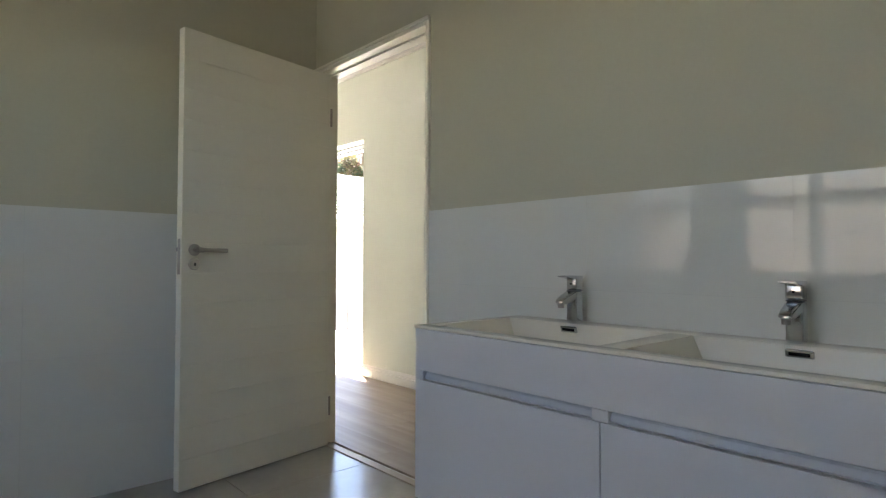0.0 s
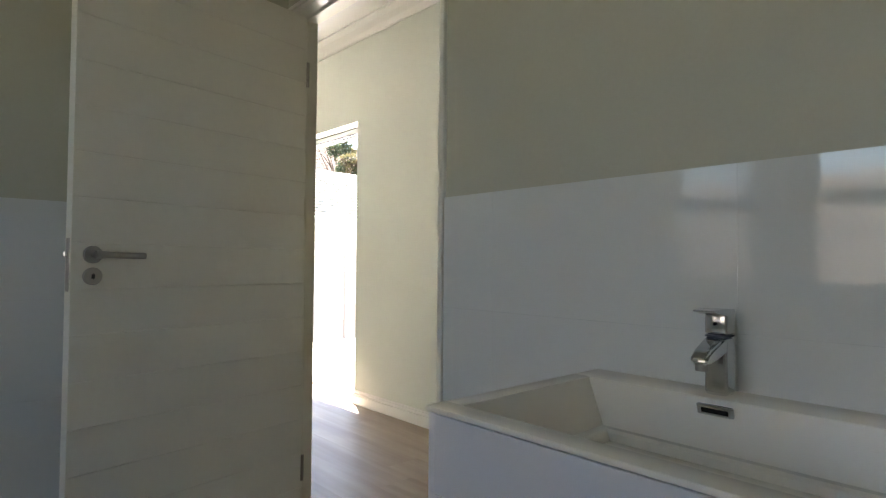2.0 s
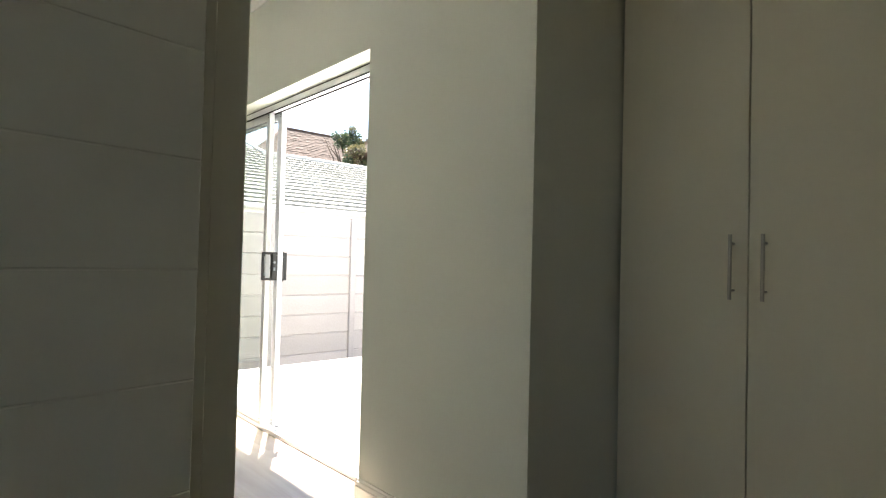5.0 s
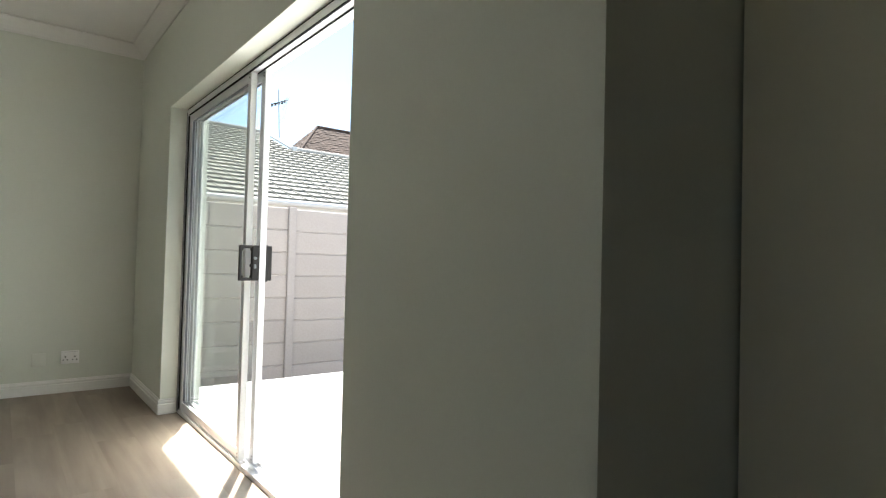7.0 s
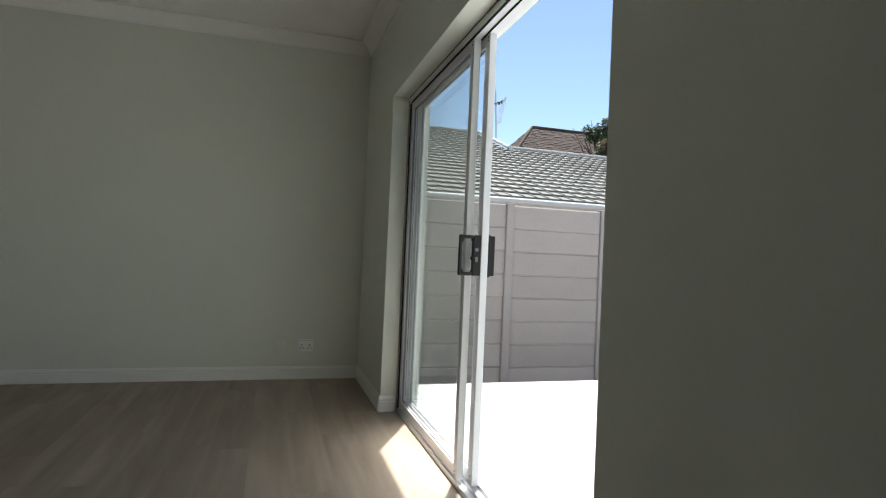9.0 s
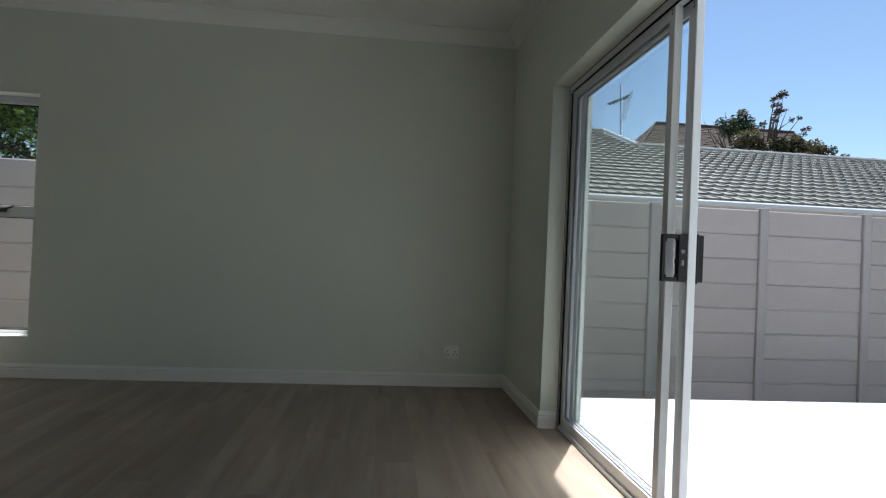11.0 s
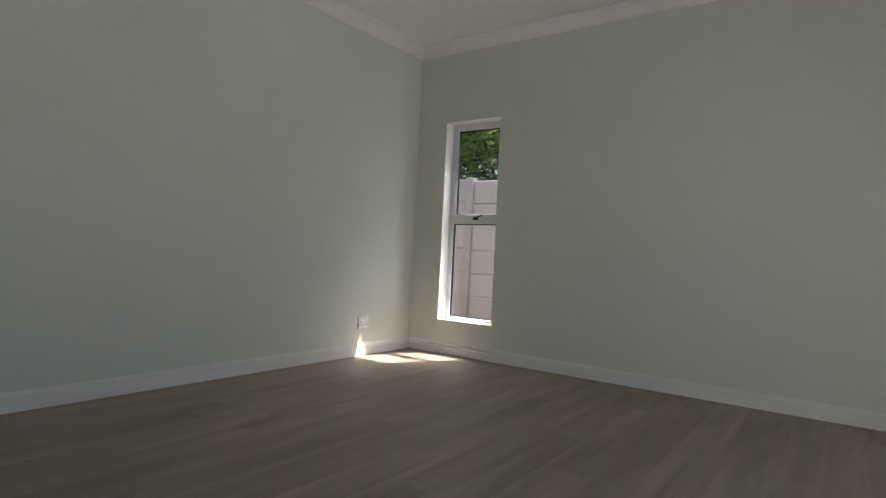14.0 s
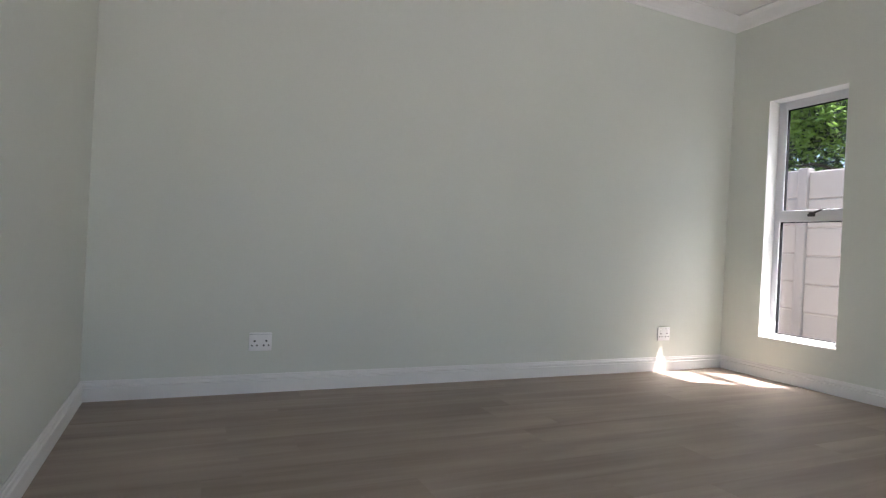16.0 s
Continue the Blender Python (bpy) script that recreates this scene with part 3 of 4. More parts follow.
for y0, y1 in ((VL - 0.040, VM + 0.022), (VM - 0.022, VR + 0.040)):
    a, c = min(y0, y1), max(y0, y1)
    bm = prism([(VF + 0.0195, 0.652), (VF + 0.004, 0.658), (VF + 0.010, 0.671), (VF + 0.0195, 0.680)], "y", a, c)
    part("finger_rail", bm, M["groove"], van, "pale blue-grey recessed finger rail")
for y0, y1 in ((VL - 0.0165, VM + 0.0012), (VM - 0.0012, VR + 0.0165)):
    a, c = min(y0, y1), max(y0, y1)
    part("cabinet_door", box(VF, VF + 0.018, a, c, VB, 0.651, 0.0012), M["vanity"], van)
part("rail_cap", box(VF, VF + 0.019, VM - 0.021, VM + 0.021, 0.653, 0.6795, 0.001), M["vanity"], van)
part("rail_cap", box(VF, VF + 0.019, VL - 0.039, VL - 0.0165, 0.653, 0.6795, 0.001), M["vanity"], van)
part("rail_cap", box(VF, VF + 0.019, VR + 0.0165, VR + 0.039, 0.653, 0.6795, 0.001), M["vanity"], van)

basin = tagged(new("double_basin"), "white ceramic double basin top on the vanity unit", "basin")
x0, x1, y0, y1 = VF - 0.002, TX - 0.0005, VR - 0.004, VL + 0.004
Z0, Z1 = 0.8050, 0.8140
bowls = ((VM + 0.034, VL - 0.036), (VR + 0.036, VM - 0.034))
bx0, bx1 = VF + 0.042, TX - 0.092
bm = box(x0, bx0, y0, y1, Z0, Z1, 0.0022, 2)
add_box(bm, bx1, x1, y0, y1, Z0, Z1, 0.004, 2)
for a, c in ((y0, bowls[1][0]), (bowls[1][1], bowls[0][0]), (bowls[0][1], y1)):
    add_box(bm, bx0 - 0.006, bx1 + 0.006, a, c, Z0 + 0.0002, Z1 - 0.0002, 0.003, 2)
part("rim", bm, M["ceramic"], basin, smooth=True)
for a, c in bowls:
    bm = bmesh.new()
    top = [(bx0, a), (bx1, a), (bx1, c), (bx0, c)]
    low = [(bx0 + 0.05, a + 0.055), (bx1 - 0.026, a + 0.055), (bx1 - 0.026, c - 0.055), (bx0 + 0.05, c - 0.055)]
    rings = []
    for f, z in ((0.0, Z1 - 0.003), (1.0, 0.712)):
        rings.append([bm.verts.new((t[0] + (l[0] - t[0]) * f, t[1] + (l[1] - t[1]) * f, z)) for t, l in zip(top, low)])
    for i in range(4):
        bm.faces.new((rings[0][i], rings[0][(i + 1) % 4], rings[1][(i + 1) % 4], rings[1][i]))
    bm.faces.new(rings[-1])
    bmesh.ops.recalc_face_normals(bm, faces=bm.faces)
    if max(bm.faces, key=lambda q: len([v for v in q.verts if v.co.z < 0.713])).normal.z < 0:
        bmesh.ops.reverse_faces(bm, faces=bm.faces)
    inner = [e for e in bm.edges if not e.is_boundary]
    level = [e for e in inner if abs(e.verts[0].co.z - e.verts[1].co.z) < 0.001]
    bmesh.ops.bevel(bm, geom=level, offset=0.02, segments=5, affect="EDGES")
    b = part("bowl", bm, M["ceramic"], basin, smooth=True)
    ym = (a + c) / 2
    # overflow slot with its chrome bezel on the bowl's back slope
    tilt = Matrix.Translation((bx1 - 0.0075, ym + 0.035, 0.7955)) @ Matrix.Rotation(radians(-16), 4, "Y")
    bm = box(-0.004, 0.003, -0.030, 0.030, -0.0095, 0.0095, 0.002)
    bmesh.ops.transform(bm, matrix=tilt, verts=bm.verts)
    o = part("overflow", bm, M["chrome"], b, "chrome overflow slot")
    bm = box(-0.0052, -0.0035, -0.022, 0.022, -0.0042, 0.0042, 0.0005)
    bmesh.ops.transform(bm, matrix=tilt, verts=bm.verts)
    part("slot", bm, M["hole"], o)
    bm = tube(((bx0 + bx1) / 2, ym, 0.7105), ((bx0 + bx1) / 2, ym, 0.7155), 0.032, sides=28)
    part("drain", bm, M["chrome"], b, smooth=True)


def mixer(y):
    """Square-bodied single-lever mixer, spout towards the room."""
    root = thing("basin_mixer", TX - 0.052, y, Z1, "chrome single-lever basin mixer tap on the basin rim", "tap", "basin mixers")
    part("body", box(-0.020, 0.020, -0.0195, 0.0195, 0, 0.100, 0.007, 4), M["chrome"], root, smooth=True)
    bm = prism([(-0.012, 0.074), (-0.012, 0.1005), (-0.024, 0.1005), (-0.066, 0.086), (-0.084, 0.076), (-0.089, 0.068), (-0.086, 0.061), (-0.072, 0.060), (-0.040, 0.066)], "y", -0.0185, 0.0185)
    for v in bm.verts:
        v.co.y *= 1.0 - 0.25 * max(0.0, (-v.co.x - 0.03) / 0.06)
    bmesh.ops.bevel(bm, geom=list(bm.edges), offset=0.005, segments=3, affect="EDGES")
    sp = part("spout", bm, M["chrome"], root, smooth=True)
    part("aerator", tube((-0.074, 0, 0.050), (-0.074, 0, 0.062), 0.0105, sides=20), M["steel"], sp, smooth=True)
    part("collar", box(-0.019, 0.019, -0.0185, 0.0185, 0.1008, 0.1040, 0.001), M["alu_dark"], root)
    bm = box(-0.019, 0.020, -0.0195, 0.0195, 0.1045, 0.143, 0.006, 3)
    g = prism([(-0.018, 0.139), (0.019, 0.141), (0.019, 0.149), (-0.035, 0.151), (-0.066, 0.1495), (-0.066, 0.1465)], "y", -0.0185, 0.0185)
    me = bpy.data.meshes.new("lever")
    g.to_mesh(me)
    g.free()
    bm.from_mesh(me)
    bpy.data.meshes.remove(me)
    part("lever", bm, M["chrome"], root, smooth=True)
    part("indicator", tube((-0.0205, 0, 0.124), (-0.0222, 0, 0.124), 0.003, sides=10), M["hole"], root)
    return root


tap = mixer(-5.722)
copy_thing(tap, pose(TX - 0.052, -6.352, Z1))

# ------------------------------------------------------------------ cupboards in the recess
edges = [CY - 0.008, -4.056, -4.532, -5.008, PS + 0.004]
for i in range(4):
    cup = tagged(new("built_in_cupboard"), "tall white built-in cupboard door unit with a steel bar handle", "cupboard", "built-in cupboards")
    a, c = edges[i + 1], edges[i]
    part("carcass", box(CX + 0.019, CX + 0.58, a + 0.001, c - 0.001, 0.0, CORN + 0.07), M["cupboard"], cup)
    part("plinth", box(CX + 0.004, CX + 0.0185, a + 0.001, c - 0.001, 0.0, 0.078), M["cupboard"], cup)
    d = part("cupboard_door", box(CX, CX + 0.018, a + 0.0024, c - 0.0024, 0.08, CORN + 0.06, 0.0012), M["cupboard"], cup)
    side = a + 0.046 if i % 2 == 0 else c - 0.056
    bm = tube((CX - 0.035, side, 1.004), (CX - 0.035, side, 1.223), 0.006, sides=16)
    for z in (1.034, 1.193):
        add_tube(bm, (CX - 0.035, side, z), (CX + 0.001, side, z), 0.0042, sides=10)
    part("bar_handle", bm, M["steel"], d, "brushed steel bar handle", True)

# ------------------------------------------------------------------ sockets
def socket(name, m, label, holes):
    """A wall plate, 120 x 100 mm, facing -y before it is turned."""
    root = tagged(new(name), label, "socket" if holes else "cover plate", "wall plates")
    w, h = (0.060, 0.050) if holes else (0.044, 0.050)
    pl = part("plate", box(-w, w, -0.011, 0, -h, h, 0.003, 2), M["plug"] if holes else M["blank"], root, smooth=True)
    if holes:
        for x in (-0.031, 0.031):
            part("switch", box(x - 0.011, x + 0.011, -0.0140, -0.009, 0.020, 0.036, 0.0015), M["plug"], root)
            bm = tube((x, -0.0117, 0.004), (x, -0.0108, 0.004), 0.0056, sides=12)
            for dx in (-0.013, 0.013):
                add_tube(bm, (x + dx, -0.0117, -0.020), (x + dx, -0.0108, -0.020), 0.0048, sides=12)
            part("pin_holes", bm, M["hole"], root)
        part("seam", box(-w + 0.004, w - 0.004, -0.0117, -0.0108, 0.0405, 0.0415), M["alu_dark"], root)
    root.matrix_world = m
    return root


socket("double_socket", pose(-0.433, NY, 0.270), "white double wall socket with round pin holes", True)
socket("blank_plate", pose(-0.633, NY, 0.262), "blank cover plate painted like the wall", False)
socket("double_socket", pose(WX, 0.420, 0.278, 0, 0, 90), "white double wall socket with round pin holes", True)
socket("double_socket", pose(WX, -2.530, 0.280, 0, 0, 90), "white double wall socket with round pin holes", True)

# ------------------------------------------------------------------ courtyard: precast wall
FY = 3.13
FTOP = 1.757
PH = 0.303


def fence_rise(x):
    """The wall climbs a little towards the west."""
    return 0.125 * max(0.0, (2.2 - x) / 7.4)


posts_x = [-9.63, -8.15, -6.67, -5.19, -3.71, -2.23, -0.745, 0.738, 2.215, 3.62, 5.025, 6.43, 7.835, 9.24, 10.645, 12.05, 13.455]


def precast_wall(label, pts, rng):
    """Posts with slabs dropped between them, nine to the bay."""
    root = tagged(new("boundary_wall"), label, "boundary wall", kind="structure")
    post_me = None
    slab_me = {}
    for k, (px, py) in enumerate(pts):
        if post_me is None:
            bm = box(-0.055, 0.055, -0.06, 0.06, 0, FTOP - GROUND + 0.085, 0.014, 2)
            bmesh.ops.translate(bm, vec=(0, 0, -0.06), verts=bm.verts)
            post_me = mesh_of("post", bm, M["post"])
        p = new("post", post_me)
        p.parent = root
        p.matrix_basis = pose(px, py, GROUND + fence_rise(px), 0, 0, rng.uniform(-1, 1))
    for (ax, ay), (cx, cy) in zip(pts, pts[1:]):
        length = round(math.hypot(cx - ax, cy - ay) - 0.09, 3)
        if length not in slab_me:
            slab_me[length] = mesh_of("slab", add_box(box(-length / 2, length / 2, -0.022, 0.022, 0.002, PH - 0.002, 0.013), -length / 2, length / 2, -0.008, 0.008, -0.012, 0.02), M["precast"])
        turn = math.degrees(math.atan2(cy - ay, cx - ax))
        for j in range(9):
            q = new("slab", slab_me[length])
            q.parent = root
            q.matrix_basis = pose((ax + cx) / 2, (ay + cy) / 2 + rng.uniform(-0.004, 0.004), FTOP + fence_rise((ax + cx) / 2) - (j + 1) * PH, rng.uniform(-0.3, 0.3), rng.uniform(-0.08, 0.08), turn)
    return root


rng = random.Random(4)
precast_wall("grey precast concrete panel wall with slotted posts", [(x, FY + max(0, x - 2.2) * 0.02) for x in posts_x], rng)
precast_wall("grey precast concrete panel wall beside the bathroom", [(-6.3, FY - 1.51 * i) for i in range(9)], rng)

bm = bmesh.new()
for i in range(7):
    a = Vector((0.05 * i, 0.012 * math.sin(i * 1.7), 0.006 + 0.004 * (i % 3)))
    add_tube(bm, a, a + Vector((0.052, 0.01 * math.cos(i), 0.004)), 0.004, 0.003, 6)
add_tube(bm, (0.2, 0, 0.01), (0.27, 0.02, 0.13), 0.004, 0.002, 6)
twig = tagged(part("dry_twig", bm, M["post"]), "small dry twig lying on the courtyard paving", "twig")
twig.matrix_world = pose(0.86, 0.507, PATIO, 0, 0, 20) @ Matrix.Scale(0.5, 4)

# ------------------------------------------------------------------ neighbour's house with its tiled roof
EY, EZ = 4.80, 2.09
SLOPE = 0.376
ANG = math.atan(SLOPE)
RX0, RXM, RX1 = -1.6, 4.86, 16.6
RY_L, RY_R = 11.7, 9.5
house = thing("neighbour_house", 0, 0, 0, "single-storey white house with a grey concrete tile roof", "house")


def rz(y):
    return EZ + (y - EY) * SLOPE


part("wall", box(RX0 + 0.4, RX1 - 0.4, EY + 0.35, EY + 0.6, GROUND, EZ + 0.1), M["plaster_white"], house)
part("wall", box(RX0 + 0.4, RX0 + 0.65, EY + 0.6, RY_L + 3.5, GROUND, EZ + 0.1), M["plaster_white"], house)
part("fascia", box(RX0, RX1, EY - 0.015, EY + 0.02, EZ - 0.20, EZ - 0.03, 0.003), M["white"], house, "white fascia board under the eaves")
bm = tube((RX0, EY - 0.07, EZ - 0.09), (RX1, EY - 0.07, EZ - 0.09), 0.055, sides=12)
part("gutter", bm, M["white"], house)
bm = prism([(EY - 0.03, rz(EY) - 0.05), (RY_L, rz(RY_L) - 0.05), (RY_L * 2 - EY, rz(EY) - 0.05), (EY + 0.5, rz(EY) - 0.3)], "x", RX0, RXM)
part("roof_deck", bm, M["roof"], house)
bm = prism([(EY - 0.03, rz(EY) - 0.05), (RY_R, rz(RY_R) - 0.05), (RY_R * 2 - EY, rz(EY) - 0.05), (EY + 0.5, rz(EY) - 0.3)], "x", RXM, RX1)
part("roof_deck", bm, M["roof"], house)
TW, TL = 0.225, 0.315


def tile_shape():
    """One concrete tile: a shallow pan, a raised roll at one side, a thick lower edge."""
    cross = [(0.0, 0.0), (0.004, 0.018), (0.016, 0.021), (0.030, 0.016), (0.040, 0.004), (0.130, 0.002), (TW + 0.001, 0.004)]
    verts, faces = [], []
    for v, lift in ((0.0, 0.036), (TL + 0.03, 0.0)):
        for u, h in cross:
            verts.append((u, v, h + lift))
    n = len(cross)
    for u, h in cross:
        verts.append((u, 0.004, h))
    for i in range(n - 1):
        faces.append((i, i + 1, n + i + 1, n + i))
        faces.append((2 * n + i, 2 * n + i + 1, i + 1, i))
    return verts, faces


tv, tf = tile_shape()
tile_me = bpy.data.meshes.new("roof_tile")
tile_me.from_pydata(tv, [], tf)
tile_me.materials.append(M["roof"])
roof = part("roof", box(RX0, RX1, EY, EY + 0.05, EZ - 0.055, EZ - 0.045), M["roof"], house, "grey interlocking concrete tile roof")
rest_v, rest_f = [], []
count = 0
tilt = Euler((ANG, 0, 0)).to_matrix()
for r in range(26):
    y = EY - 0.05 + r * TL * math.cos(ANG)
    n = int((RX1 - RX0) / TW)
    for k in range(n):
        x = RX0 + k * TW
        top_y = RY_L if x + TW < RXM + 0.05 else RY_R
        if y + TL * math.cos(ANG) > top_y + 0.05:
            continue
        place = Vector((x, y, rz(y) - 0.02))
        if count < 300 and 0.8 < x < 7.0:
            q = new("roof_tile", tile_me)
            q.parent = roof
            q.matrix_basis = Matrix.Translation(place) @ tilt.to_4x4()
            count += 1
        else:
            base = len(rest_v)
            rest_v += [tuple(place + tilt @ Vector(v)) for v in tv]
            rest_f += [tuple(base + i for i in f) for f in tf]
me = bpy.data.meshes.new("roof_tiles_rest")
me.from_pydata(rest_v, [], rest_f)
me.materials.append(M["roof"])
rest = new("roof_tiles_rest", me)
rest.parent = roof
tagged(rest, kind="stuff")
for x0, x1, y in ((RX0, RXM, RY_L), (RXM, RX1, RY_R)):
    n = int((x1 - x0) / 0.4)
    for i in range(n):
        a = x0 + (x1 - x0) * i / n
        bm = tube((a - 0.02, y, rz(y) + 0.0), (a + (x1 - x0) / n, y, rz(y) - 0.004), 0.075, 0.068, 10)
        part("ridge_tile", bm, M["ridge"], roof)
part("verge", box(RXM - 0.02, RXM + 0.09, RY_R - 0.1, RY_R - 0.05, rz(RY_R) - 0.1, rz(RY_R) + 0.06), M["plaster_white"], roof)
for i in range(5):
    ya, yb = RY_R + (RY_L - RY_R) * i / 5, RY_R + (RY_L - RY_R) * (i + 1) / 5
    bm = tube((RXM + 0.02, ya - 0.02, rz(ya) + 0.02), (RXM + 0.02, yb, rz(yb) + 0.015), 0.048, 0.042, 10)
    part("verge_tile", bm, M["plaster_white"], roof, "white mortared verge tile")
part("gable", prism([(RY_R - 0.1, rz(RY_R) - 0.2), (RY_L, rz(RY_L) - 0.02), (RY_L + 1.5, rz(RY_R) - 0.1)], "x", RXM - 0.10, RXM + 0.02), M["plaster_white"], house)

aerial = thing("tv_aerial", 5.38, RY_L + 0.1, rz(RY_L) - 0.1, "thin metal television aerial on a pole on the roof ridge", "aerial")
part("pole", tube((0.03, 0, 0), (-0.03, 0, 1.19), 0.016, 0.014, 10), M["steel"], aerial)
part("boom", tube((-0.29, -0.08, 0.72), (0.18, 0.08, 0.95), 0.009, sides=8), M["alu_dark"], aerial)
for i in range(6):
    f = i / 5
    c = Vector((-0.29 + 0.47 * f, -0.08 + 0.16 * f, 0.72 + 0.23 * f))
    bm = tube(c + Vector((0.03, -0.16, 0.02)), c + Vector((-0.03, 0.16, 0.02)), 0.010, sides=6)
    add_box(bm, c.x - 0.02, c.x + 0.02, c.y - 0.02, c.y + 0.02, c.z - 0.035, c.z + 0.035)
    part("element", bm, M["black"], aerial)
bm = bmesh.new()
for i in range(9):
    add_tube(bm, (0.06, -0.18 + 0.045 * i, 0.35), (0.20, -0.18 + 0.045 * i, 1.05), 0.0035, sides=5)
for i in range(4):
    add_tube(bm, (0.07 + 0.04 * i, -0.2, 0.40 + 0.2 * i), (0.07 + 0.04 * i, 0.2, 0.40 + 0.2 * i), 0.0035, sides=5)
part("reflector", bm, M["alu"], aerial, "wire grid reflector")

aerial.scale = (1.2, 1.2, 1.2)

# ------------------------------------------------------------------ farther house
far = thing("far_house", 0, 0, 0, "house with a steep brown tiled hip roof behind the neighbour", "house")
part("wall", box(7.2, 18.9, 16.9, 23.3, GROUND, 3.45), M["plaster_white"], far)
A = [Vector(v) for v in ((6.73, 16.4, 3.2), (19.4, 16.4, 3.2), (19.4, 23.8, 3.2), (6.73, 23.8, 3.2), (10.42, 20.0, 7.2), (16.8, 20.0, 7.2))]
bm = bmesh.new()
vs = [bm.verts.new(v) for v in A]
for f in ((0, 1, 5, 4), (1, 2, 5), (2, 3, 4, 5), (3, 0, 4), (3, 2, 1, 0)):
    bm.faces.new([vs[i] for i in f])
hip = part("roof", bm, M["roof_brown"], far, "dark brown tiled hip roof")


def courses(quad, rows, across):
    """Rows of small flat tiles over a four-cornered roof face: lower left, lower right, upper right, upper left."""
    p0, p1, p2, p3 = quad
    up = (p1 - p0).cross(p3 - p0).normalized()
    verts, faces = [], []
    for r in range(rows):
        f0, f1 = r / rows, (r + 1.15) / rows
        l0, r0 = p0.lerp(p3, f0), p1.lerp(p2, f0)
        l1, r1 = p0.lerp(p3, min(f1, 1)), p1.lerp(p2, min(f1, 1))
        n = max(2, int((r0 - l0).length / across))
        for k in range(n):
            a, c = (k + 0.5 * (r % 2)) / n, min((k + 0.94 + 0.5 * (r % 2)) / n, 1)
            if a >= 0.995:
                continue
            lift = 0.010 + 0.022 * rng.random()
            i = len(verts)
            verts.extend([l0.lerp(r0, a) + up * lift, l0.lerp(r0, c) + up * lift, l1.lerp(r1, c) + up * 0.01, l1.lerp(r1, a) + up * 0.01, l0.lerp(r0, a), l0.lerp(r0, c)])
            faces += [(i, i + 1, i + 2, i + 3), (i + 4, i + 5, i + 1, i)]
    return [tuple(v) for v in verts], faces


for q in ((A[0], A[1], A[5], A[4]), (A[3], A[0], A[4], A[4])):
    v, f = courses(q, 44, 0.2)
    me = bpy.data.meshes.new("hip_tiles")
    me.from_pydata(v, [], f)
    me.materials.append(M["roof_brown"])
    o = new("hip_tiles", me)
    o.parent = hip
    tagged(o, kind="stuff")
bm = tube(A[4], A[5], 0.07, sides=8)
add_tube(bm, A[0], A[4], 0.06, sides=8)
part("ridge_cap", bm, M["roof_brown"], far)

# ------------------------------------------------------------------ trees
def tree(name, base, height, limbs, clumps, leaf_size, per_clump, mats, label, seed):
    """A tapered trunk with limbs; each clump is a loose cloud of small leaves. clumps: (x, y, z, radius) from the base."""
    r = random.Random(seed)
    root = thing(name, *base, label, "tree")
    bm = bmesh.new()
    p = Vector((0, 0, 0))
    for i in range(6):
        q = Vector((r.uniform(-0.12, 0.12), r.uniform(-0.12, 0.12), height * 0.62 * (i + 1) / 6))
        add_tube(bm, p, q, height * 0.028 * (1 - i / 9), height * 0.028 * (1 - (i + 1) / 9), 9)
        p = q
    for cx, cy, cz, cr in limbs:
        s = Vector((0, 0, height * r.uniform(0.42, 0.61)))
        m = s.lerp(Vector((cx, cy, cz)), 0.55) + Vector((0, 0, 0.25))
        add_tube(bm, s, m, 0.045, 0.020, 7)
        add_tube(bm, m, (cx, cy, cz), 0.020, 0.006, 7)
    part("trunk", bm, M["bark"], root)
    verts, faces, idx = [], [], []
    for cx, cy, cz, cr in clumps:
        mi = r.randrange(len(mats))
        for _ in range(int(per_clump * cr * cr * 4)):
            d = Vector((r.gauss(0, 1), r.gauss(0, 1), r.gauss(0, 0.8))).normalized() * cr * (r.random() ** 0.45)
            c = Vector((cx, cy, cz)) + d
            t = Vector((r.gauss(0, 1), r.gauss(0, 1), r.gauss(0, 0.6))).normalized()
            n = t.cross(Vector((r.gauss(0, 1), r.gauss(0, 1), r.gauss(0, 1)))).normalized()
            s = leaf_size * r.uniform(0.6, 1.4)
            b = t.cross(n) * 0.05 * s
            i = len(verts)
            verts += [tuple(c - t * s), tuple(c + n * s * 0.42 + b), tuple(c + t * s), tuple(c - n * s * 0.42 + b)]
            faces.append((i, i + 1, i + 2, i + 3))
            idx.append(mi if r.random() < 0.8 else r.randrange(len(mats)))
    me = bpy.data.meshes.new("crown")
    me.from_pydata(verts, [], faces)
    for m in mats:
        me.materials.append(m)
    me.polygons.foreach_set("material_index", idx)
    o = new("crown", me)
    o.parent = root
    return root


r = random.Random(7)
cl = [(r.uniform(-2.6, 2.8), r.uniform(-1.2, 1.6), r.uniform(1.9, 5.6), r.uniform(0.45, 0.85)) for _ in range(95)]
tree("leafy_tree", (-5.4, 5.6, GROUND), 5.0, cl[:10], cl, 0.040, 700, (M["leaf"], M["leaf"], M["leaf_dark"]), "dense green leafy tree behind the precast wall", 11)
# low olive scrub, dark rounded tufts, and a spindly rusty top leaning with the wind (x, z, radius), from the trunk's foot
BX, BYT = 12.30, 15.4
SCRUB = [(r.uniform(10.55, 13.6), r.uniform(4.75, 5.55), r.uniform(0.16, 0.34)) for _ in range(46)] + [(r.uniform(13.5, 14.5), r.uniform(4.85, 5.3), r.uniform(0.12, 0.22)) for _ in range(12)]
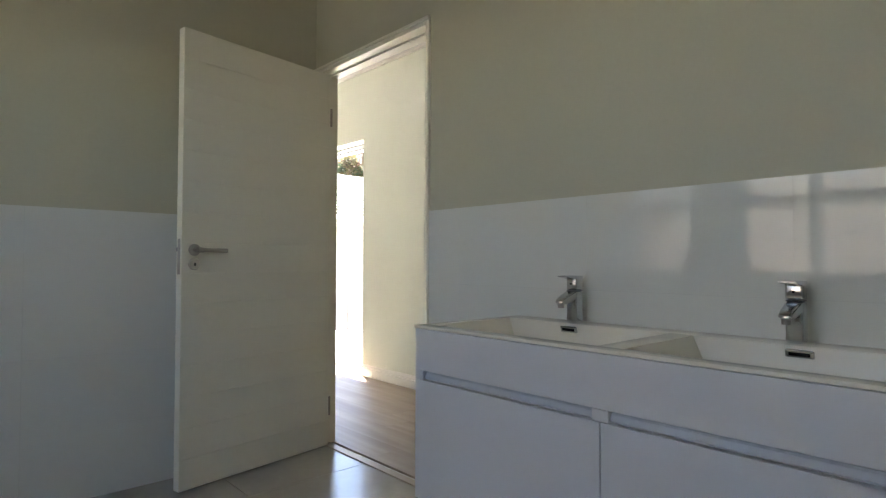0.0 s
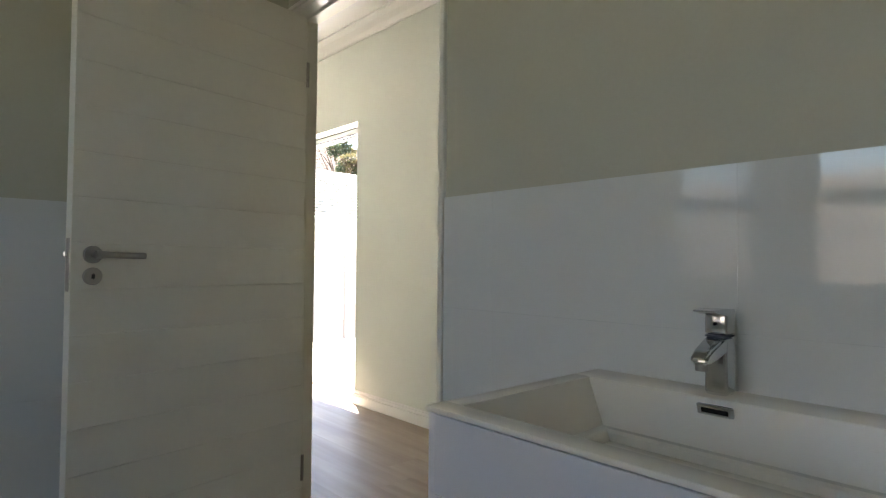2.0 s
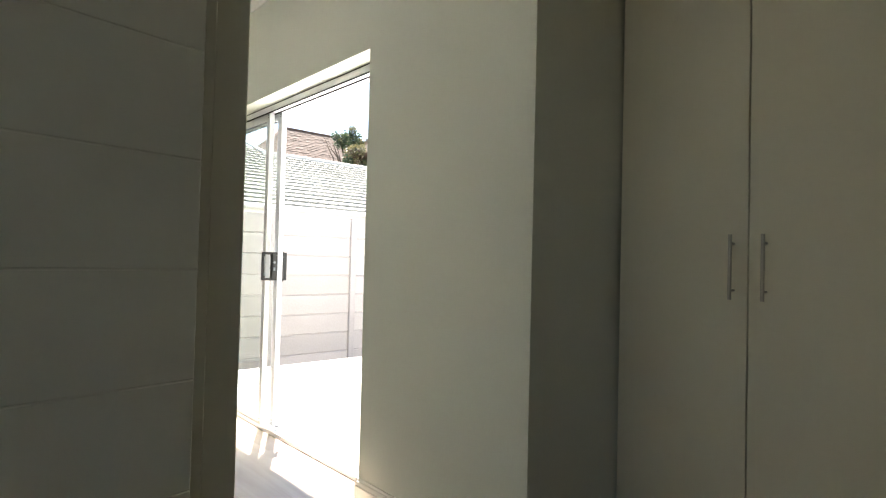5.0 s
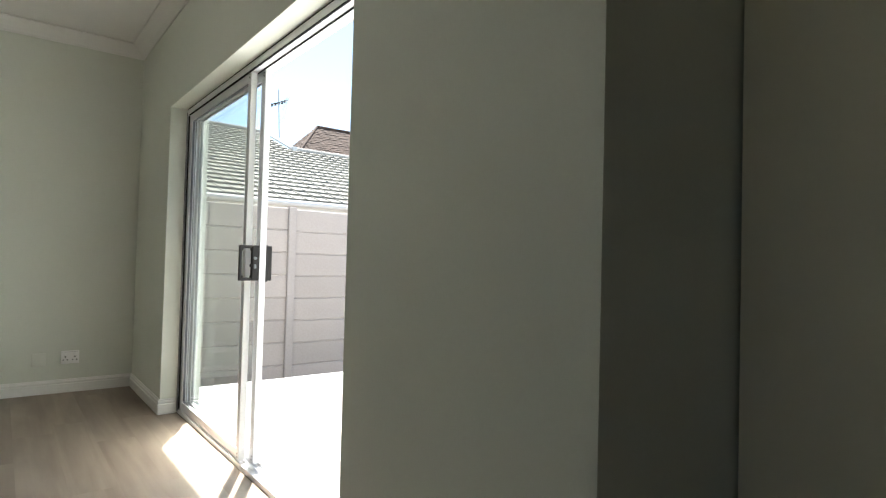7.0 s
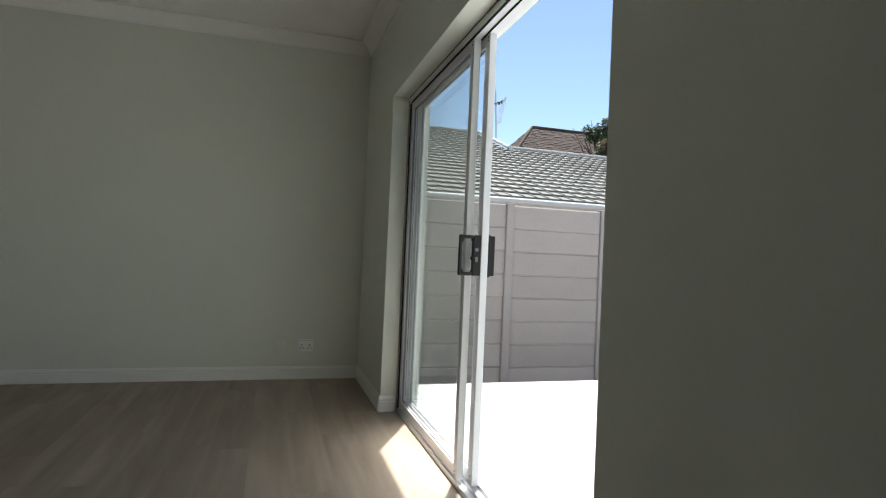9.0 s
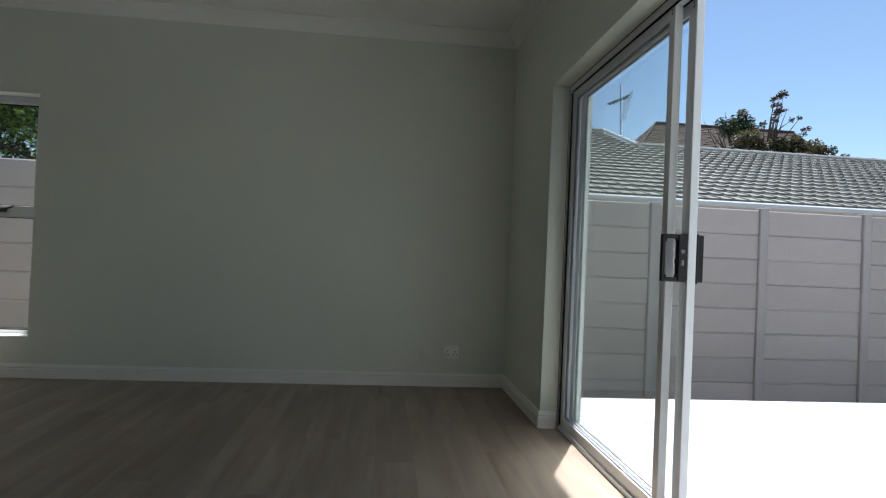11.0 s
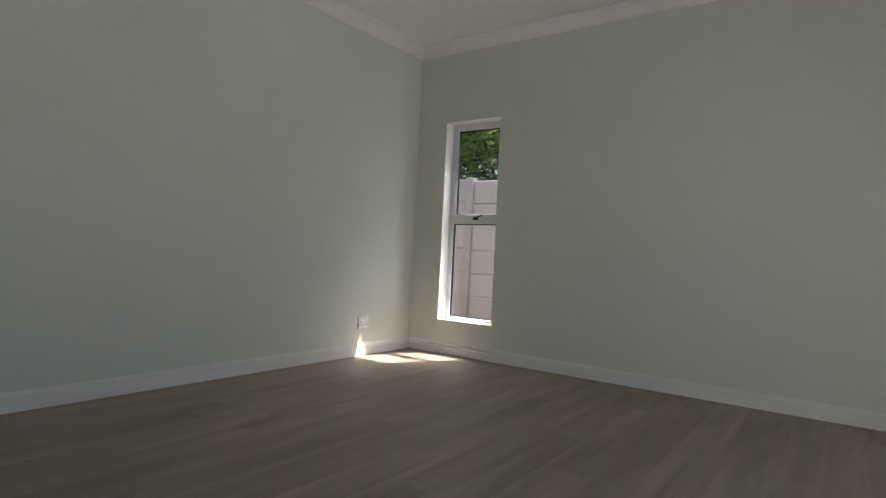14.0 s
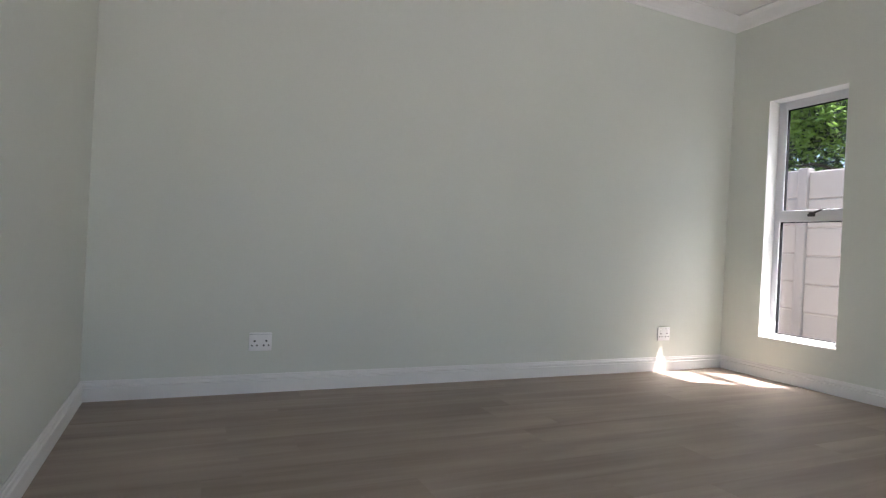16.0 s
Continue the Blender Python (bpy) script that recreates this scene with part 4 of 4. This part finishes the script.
TUFTS = [(10.85, 6.25, 0.25), (11.09, 6.22, 0.22), (10.98, 5.95, 0.30), (11.35, 5.85, 0.30), (11.73, 6.70, 0.20), (11.62, 6.45, 0.28), (11.93, 6.42, 0.33),
         (11.69, 6.12, 0.30), (12.05, 6.10, 0.25), (13.36, 5.42, 0.28)]
TWIGS = [(12.81, 7.31, 0.17), (12.63, 7.18, 0.12), (12.27, 7.00, 0.13), (12.40, 6.86, 0.10), (12.96, 7.06, 0.12), (12.47, 6.58, 0.17), (12.77, 6.74, 0.13),
         (12.62, 6.40, 0.14), (13.20, 6.84, 0.07), (13.36, 6.46, 0.09), (13.10, 6.38, 0.10), (13.56, 6.08, 0.11), (13.84, 6.16, 0.10), (13.70, 5.95, 0.09),
         (12.90, 6.10, 0.12), (12.30, 6.25, 0.14)]


def from_foot(rows):
    return [(x - BX, r.uniform(-0.35, 0.35), z - GROUND, size) for x, z, size in rows]


scrub, tufts, twigs = from_foot(SCRUB), from_foot(TUFTS), from_foot(TWIGS)
tree("rusty_tree", (BX, BYT, GROUND), 10.4, twigs, twigs, 0.05, 900, (M["leaf_rust"], M["leaf_rust"], M["leaf_dark"]), "wind-bent spindly tree with sparse rust-coloured foliage", 12)
tree("dark_tree", (BX - 0.7, BYT + 0.5, GROUND), 8.6, tufts, [(x + 0.7, y, z, size) for x, y, z, size in tufts], 0.055, 900, (M["leaf_dark"], M["leaf_dark"], M["leaf_yellow"]), "dark green tree with rounded tufts of foliage", 13)
tree("olive_shrub", (BX + 0.1, BYT - 0.6, GROUND), 6.5, scrub[:14], scrub, 0.06, 800, (M["leaf_yellow"], M["leaf_yellow"], M["leaf_dark"], M["leaf_rust"]), "olive and rust shrubbery behind the tiled roof", 14)

# ------------------------------------------------------------------ tiles and planks, piece by piece
def tile_wall(owner_label, axis, face, side, a0, a1, start, name):
    """Glazed wall tiles, 600 x 310 mm, in four rows up to 1.226 m, on a grout bed."""
    d0, d1 = sorted((face, face + side * 0.003))
    e0, e1 = sorted((face + side * 0.001, face + side * 0.010))
    lo, hi = min(a0, a1), max(a0, a1)
    bed = box(d0, d1, lo, hi, 0, 1.224) if axis == "y" else box(lo, hi, d0, d1, 0, 1.224)
    root = structure(name, bed, M["grout"], owner_label, "wall tiles")
    shapes = {}
    u = start
    spans = []
    while u > lo:
        u -= 0.6
    while u < hi:
        spans.append((max(u, lo) + 0.0001, min(u + 0.6, hi) - 0.0001))
        u += 0.6
    for s0, s1 in spans:
        if s1 - s0 < 0.01:
            continue
        for j in range(4):
            z0, z1 = max(0, 0.310 * j - 0.014) + 0.0001, 0.310 * (j + 1) - 0.014 - 0.0001
            key = (round(s1 - s0, 4), j == 0)
            if key not in shapes:
                w = key[0] / 2
                shapes[key] = mesh_of("tile", box(-0.0045, 0.0045, -w, w, 0, z1 - z0, 0.00015) if axis == "y" else box(-w, w, -0.0045, 0.0045, 0, z1 - z0, 0.00015), M["tile"])
            q = new("tile", shapes[key])
            q.parent = root
            em = (e0 + e1) / 2
            q.matrix_basis = pose(em, (s0 + s1) / 2, z0) if axis == "y" else pose((s0 + s1) / 2, em, z0)


TL1 = "glossy white wall tiles to chest height"
tile_wall(TL1, "y", VX0, -1, BS, DY0 - 0.0025, -5.133, "tiles_vanity_wall")
tile_wall(TL1, "x", BY, -1, WX, VX0 - 0.024, -2.0, "tiles_north_wall")
# unseen south wall, tiled white to reflect more light onto the door
tile_wall(TL1, "x", BS, 1, WX, VX0 - 0.012, -2.0, "tiles_south_wall")
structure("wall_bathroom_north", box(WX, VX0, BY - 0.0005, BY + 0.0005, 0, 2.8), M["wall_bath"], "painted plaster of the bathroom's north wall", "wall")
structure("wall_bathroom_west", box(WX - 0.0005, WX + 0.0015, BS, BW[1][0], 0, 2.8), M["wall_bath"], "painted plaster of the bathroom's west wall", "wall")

bath_floor = bpy.data.objects["floor_bathroom"]
shared = mesh_of("floor_tile", box(-0.299, 0.299, -0.299, 0.299, -0.010, 0.0, 0.0015), M["floor_tile"])
x = -1.25 - 0.3
while x > WX - 0.3:
    y = -4.42 + 0.3
    while y > BS - 0.3:
        q = new("floor_tile", shared)
        q.parent = bath_floor
        q.matrix_basis = pose(x, y, 0)
        y -= 0.6
    x -= 0.6

floor_ob = bpy.data.objects["floor"]
PW, PL = 0.192, 1.285
plank_me = mesh_of("plank", box(-PW / 2, PW / 2, -PL / 2, PL / 2, -0.012, 0.0, 0.0003), M["laminate"])
offsets = random.Random(5)
x = WX + PW / 2
trimmed = {}
while x < CX + 0.2:
    y = NY + PL / 2 - offsets.random() * PL
    south = PS if x > -1.17 else SY - 0.2
    while y + PL / 2 > south:
        if not (x > 0.11 and y > CY + 0.5):
            a, c = max(y - PL / 2, south), y + PL / 2
            key = round(c - a, 3)
            if key >= PL - 0.01:
                me = plank_me
            else:
                me = trimmed.setdefault(key, None) or mesh_of("plank", box(-PW / 2, PW / 2, -key / 2, key / 2, -0.012, 0.0, 0.0003), M["laminate"])
                trimmed[key] = me
            q = new("plank", me)
            q.parent = floor_ob
            q.matrix_basis = pose(x, (a + c) / 2, 0)
        y -= PL
    x += PW
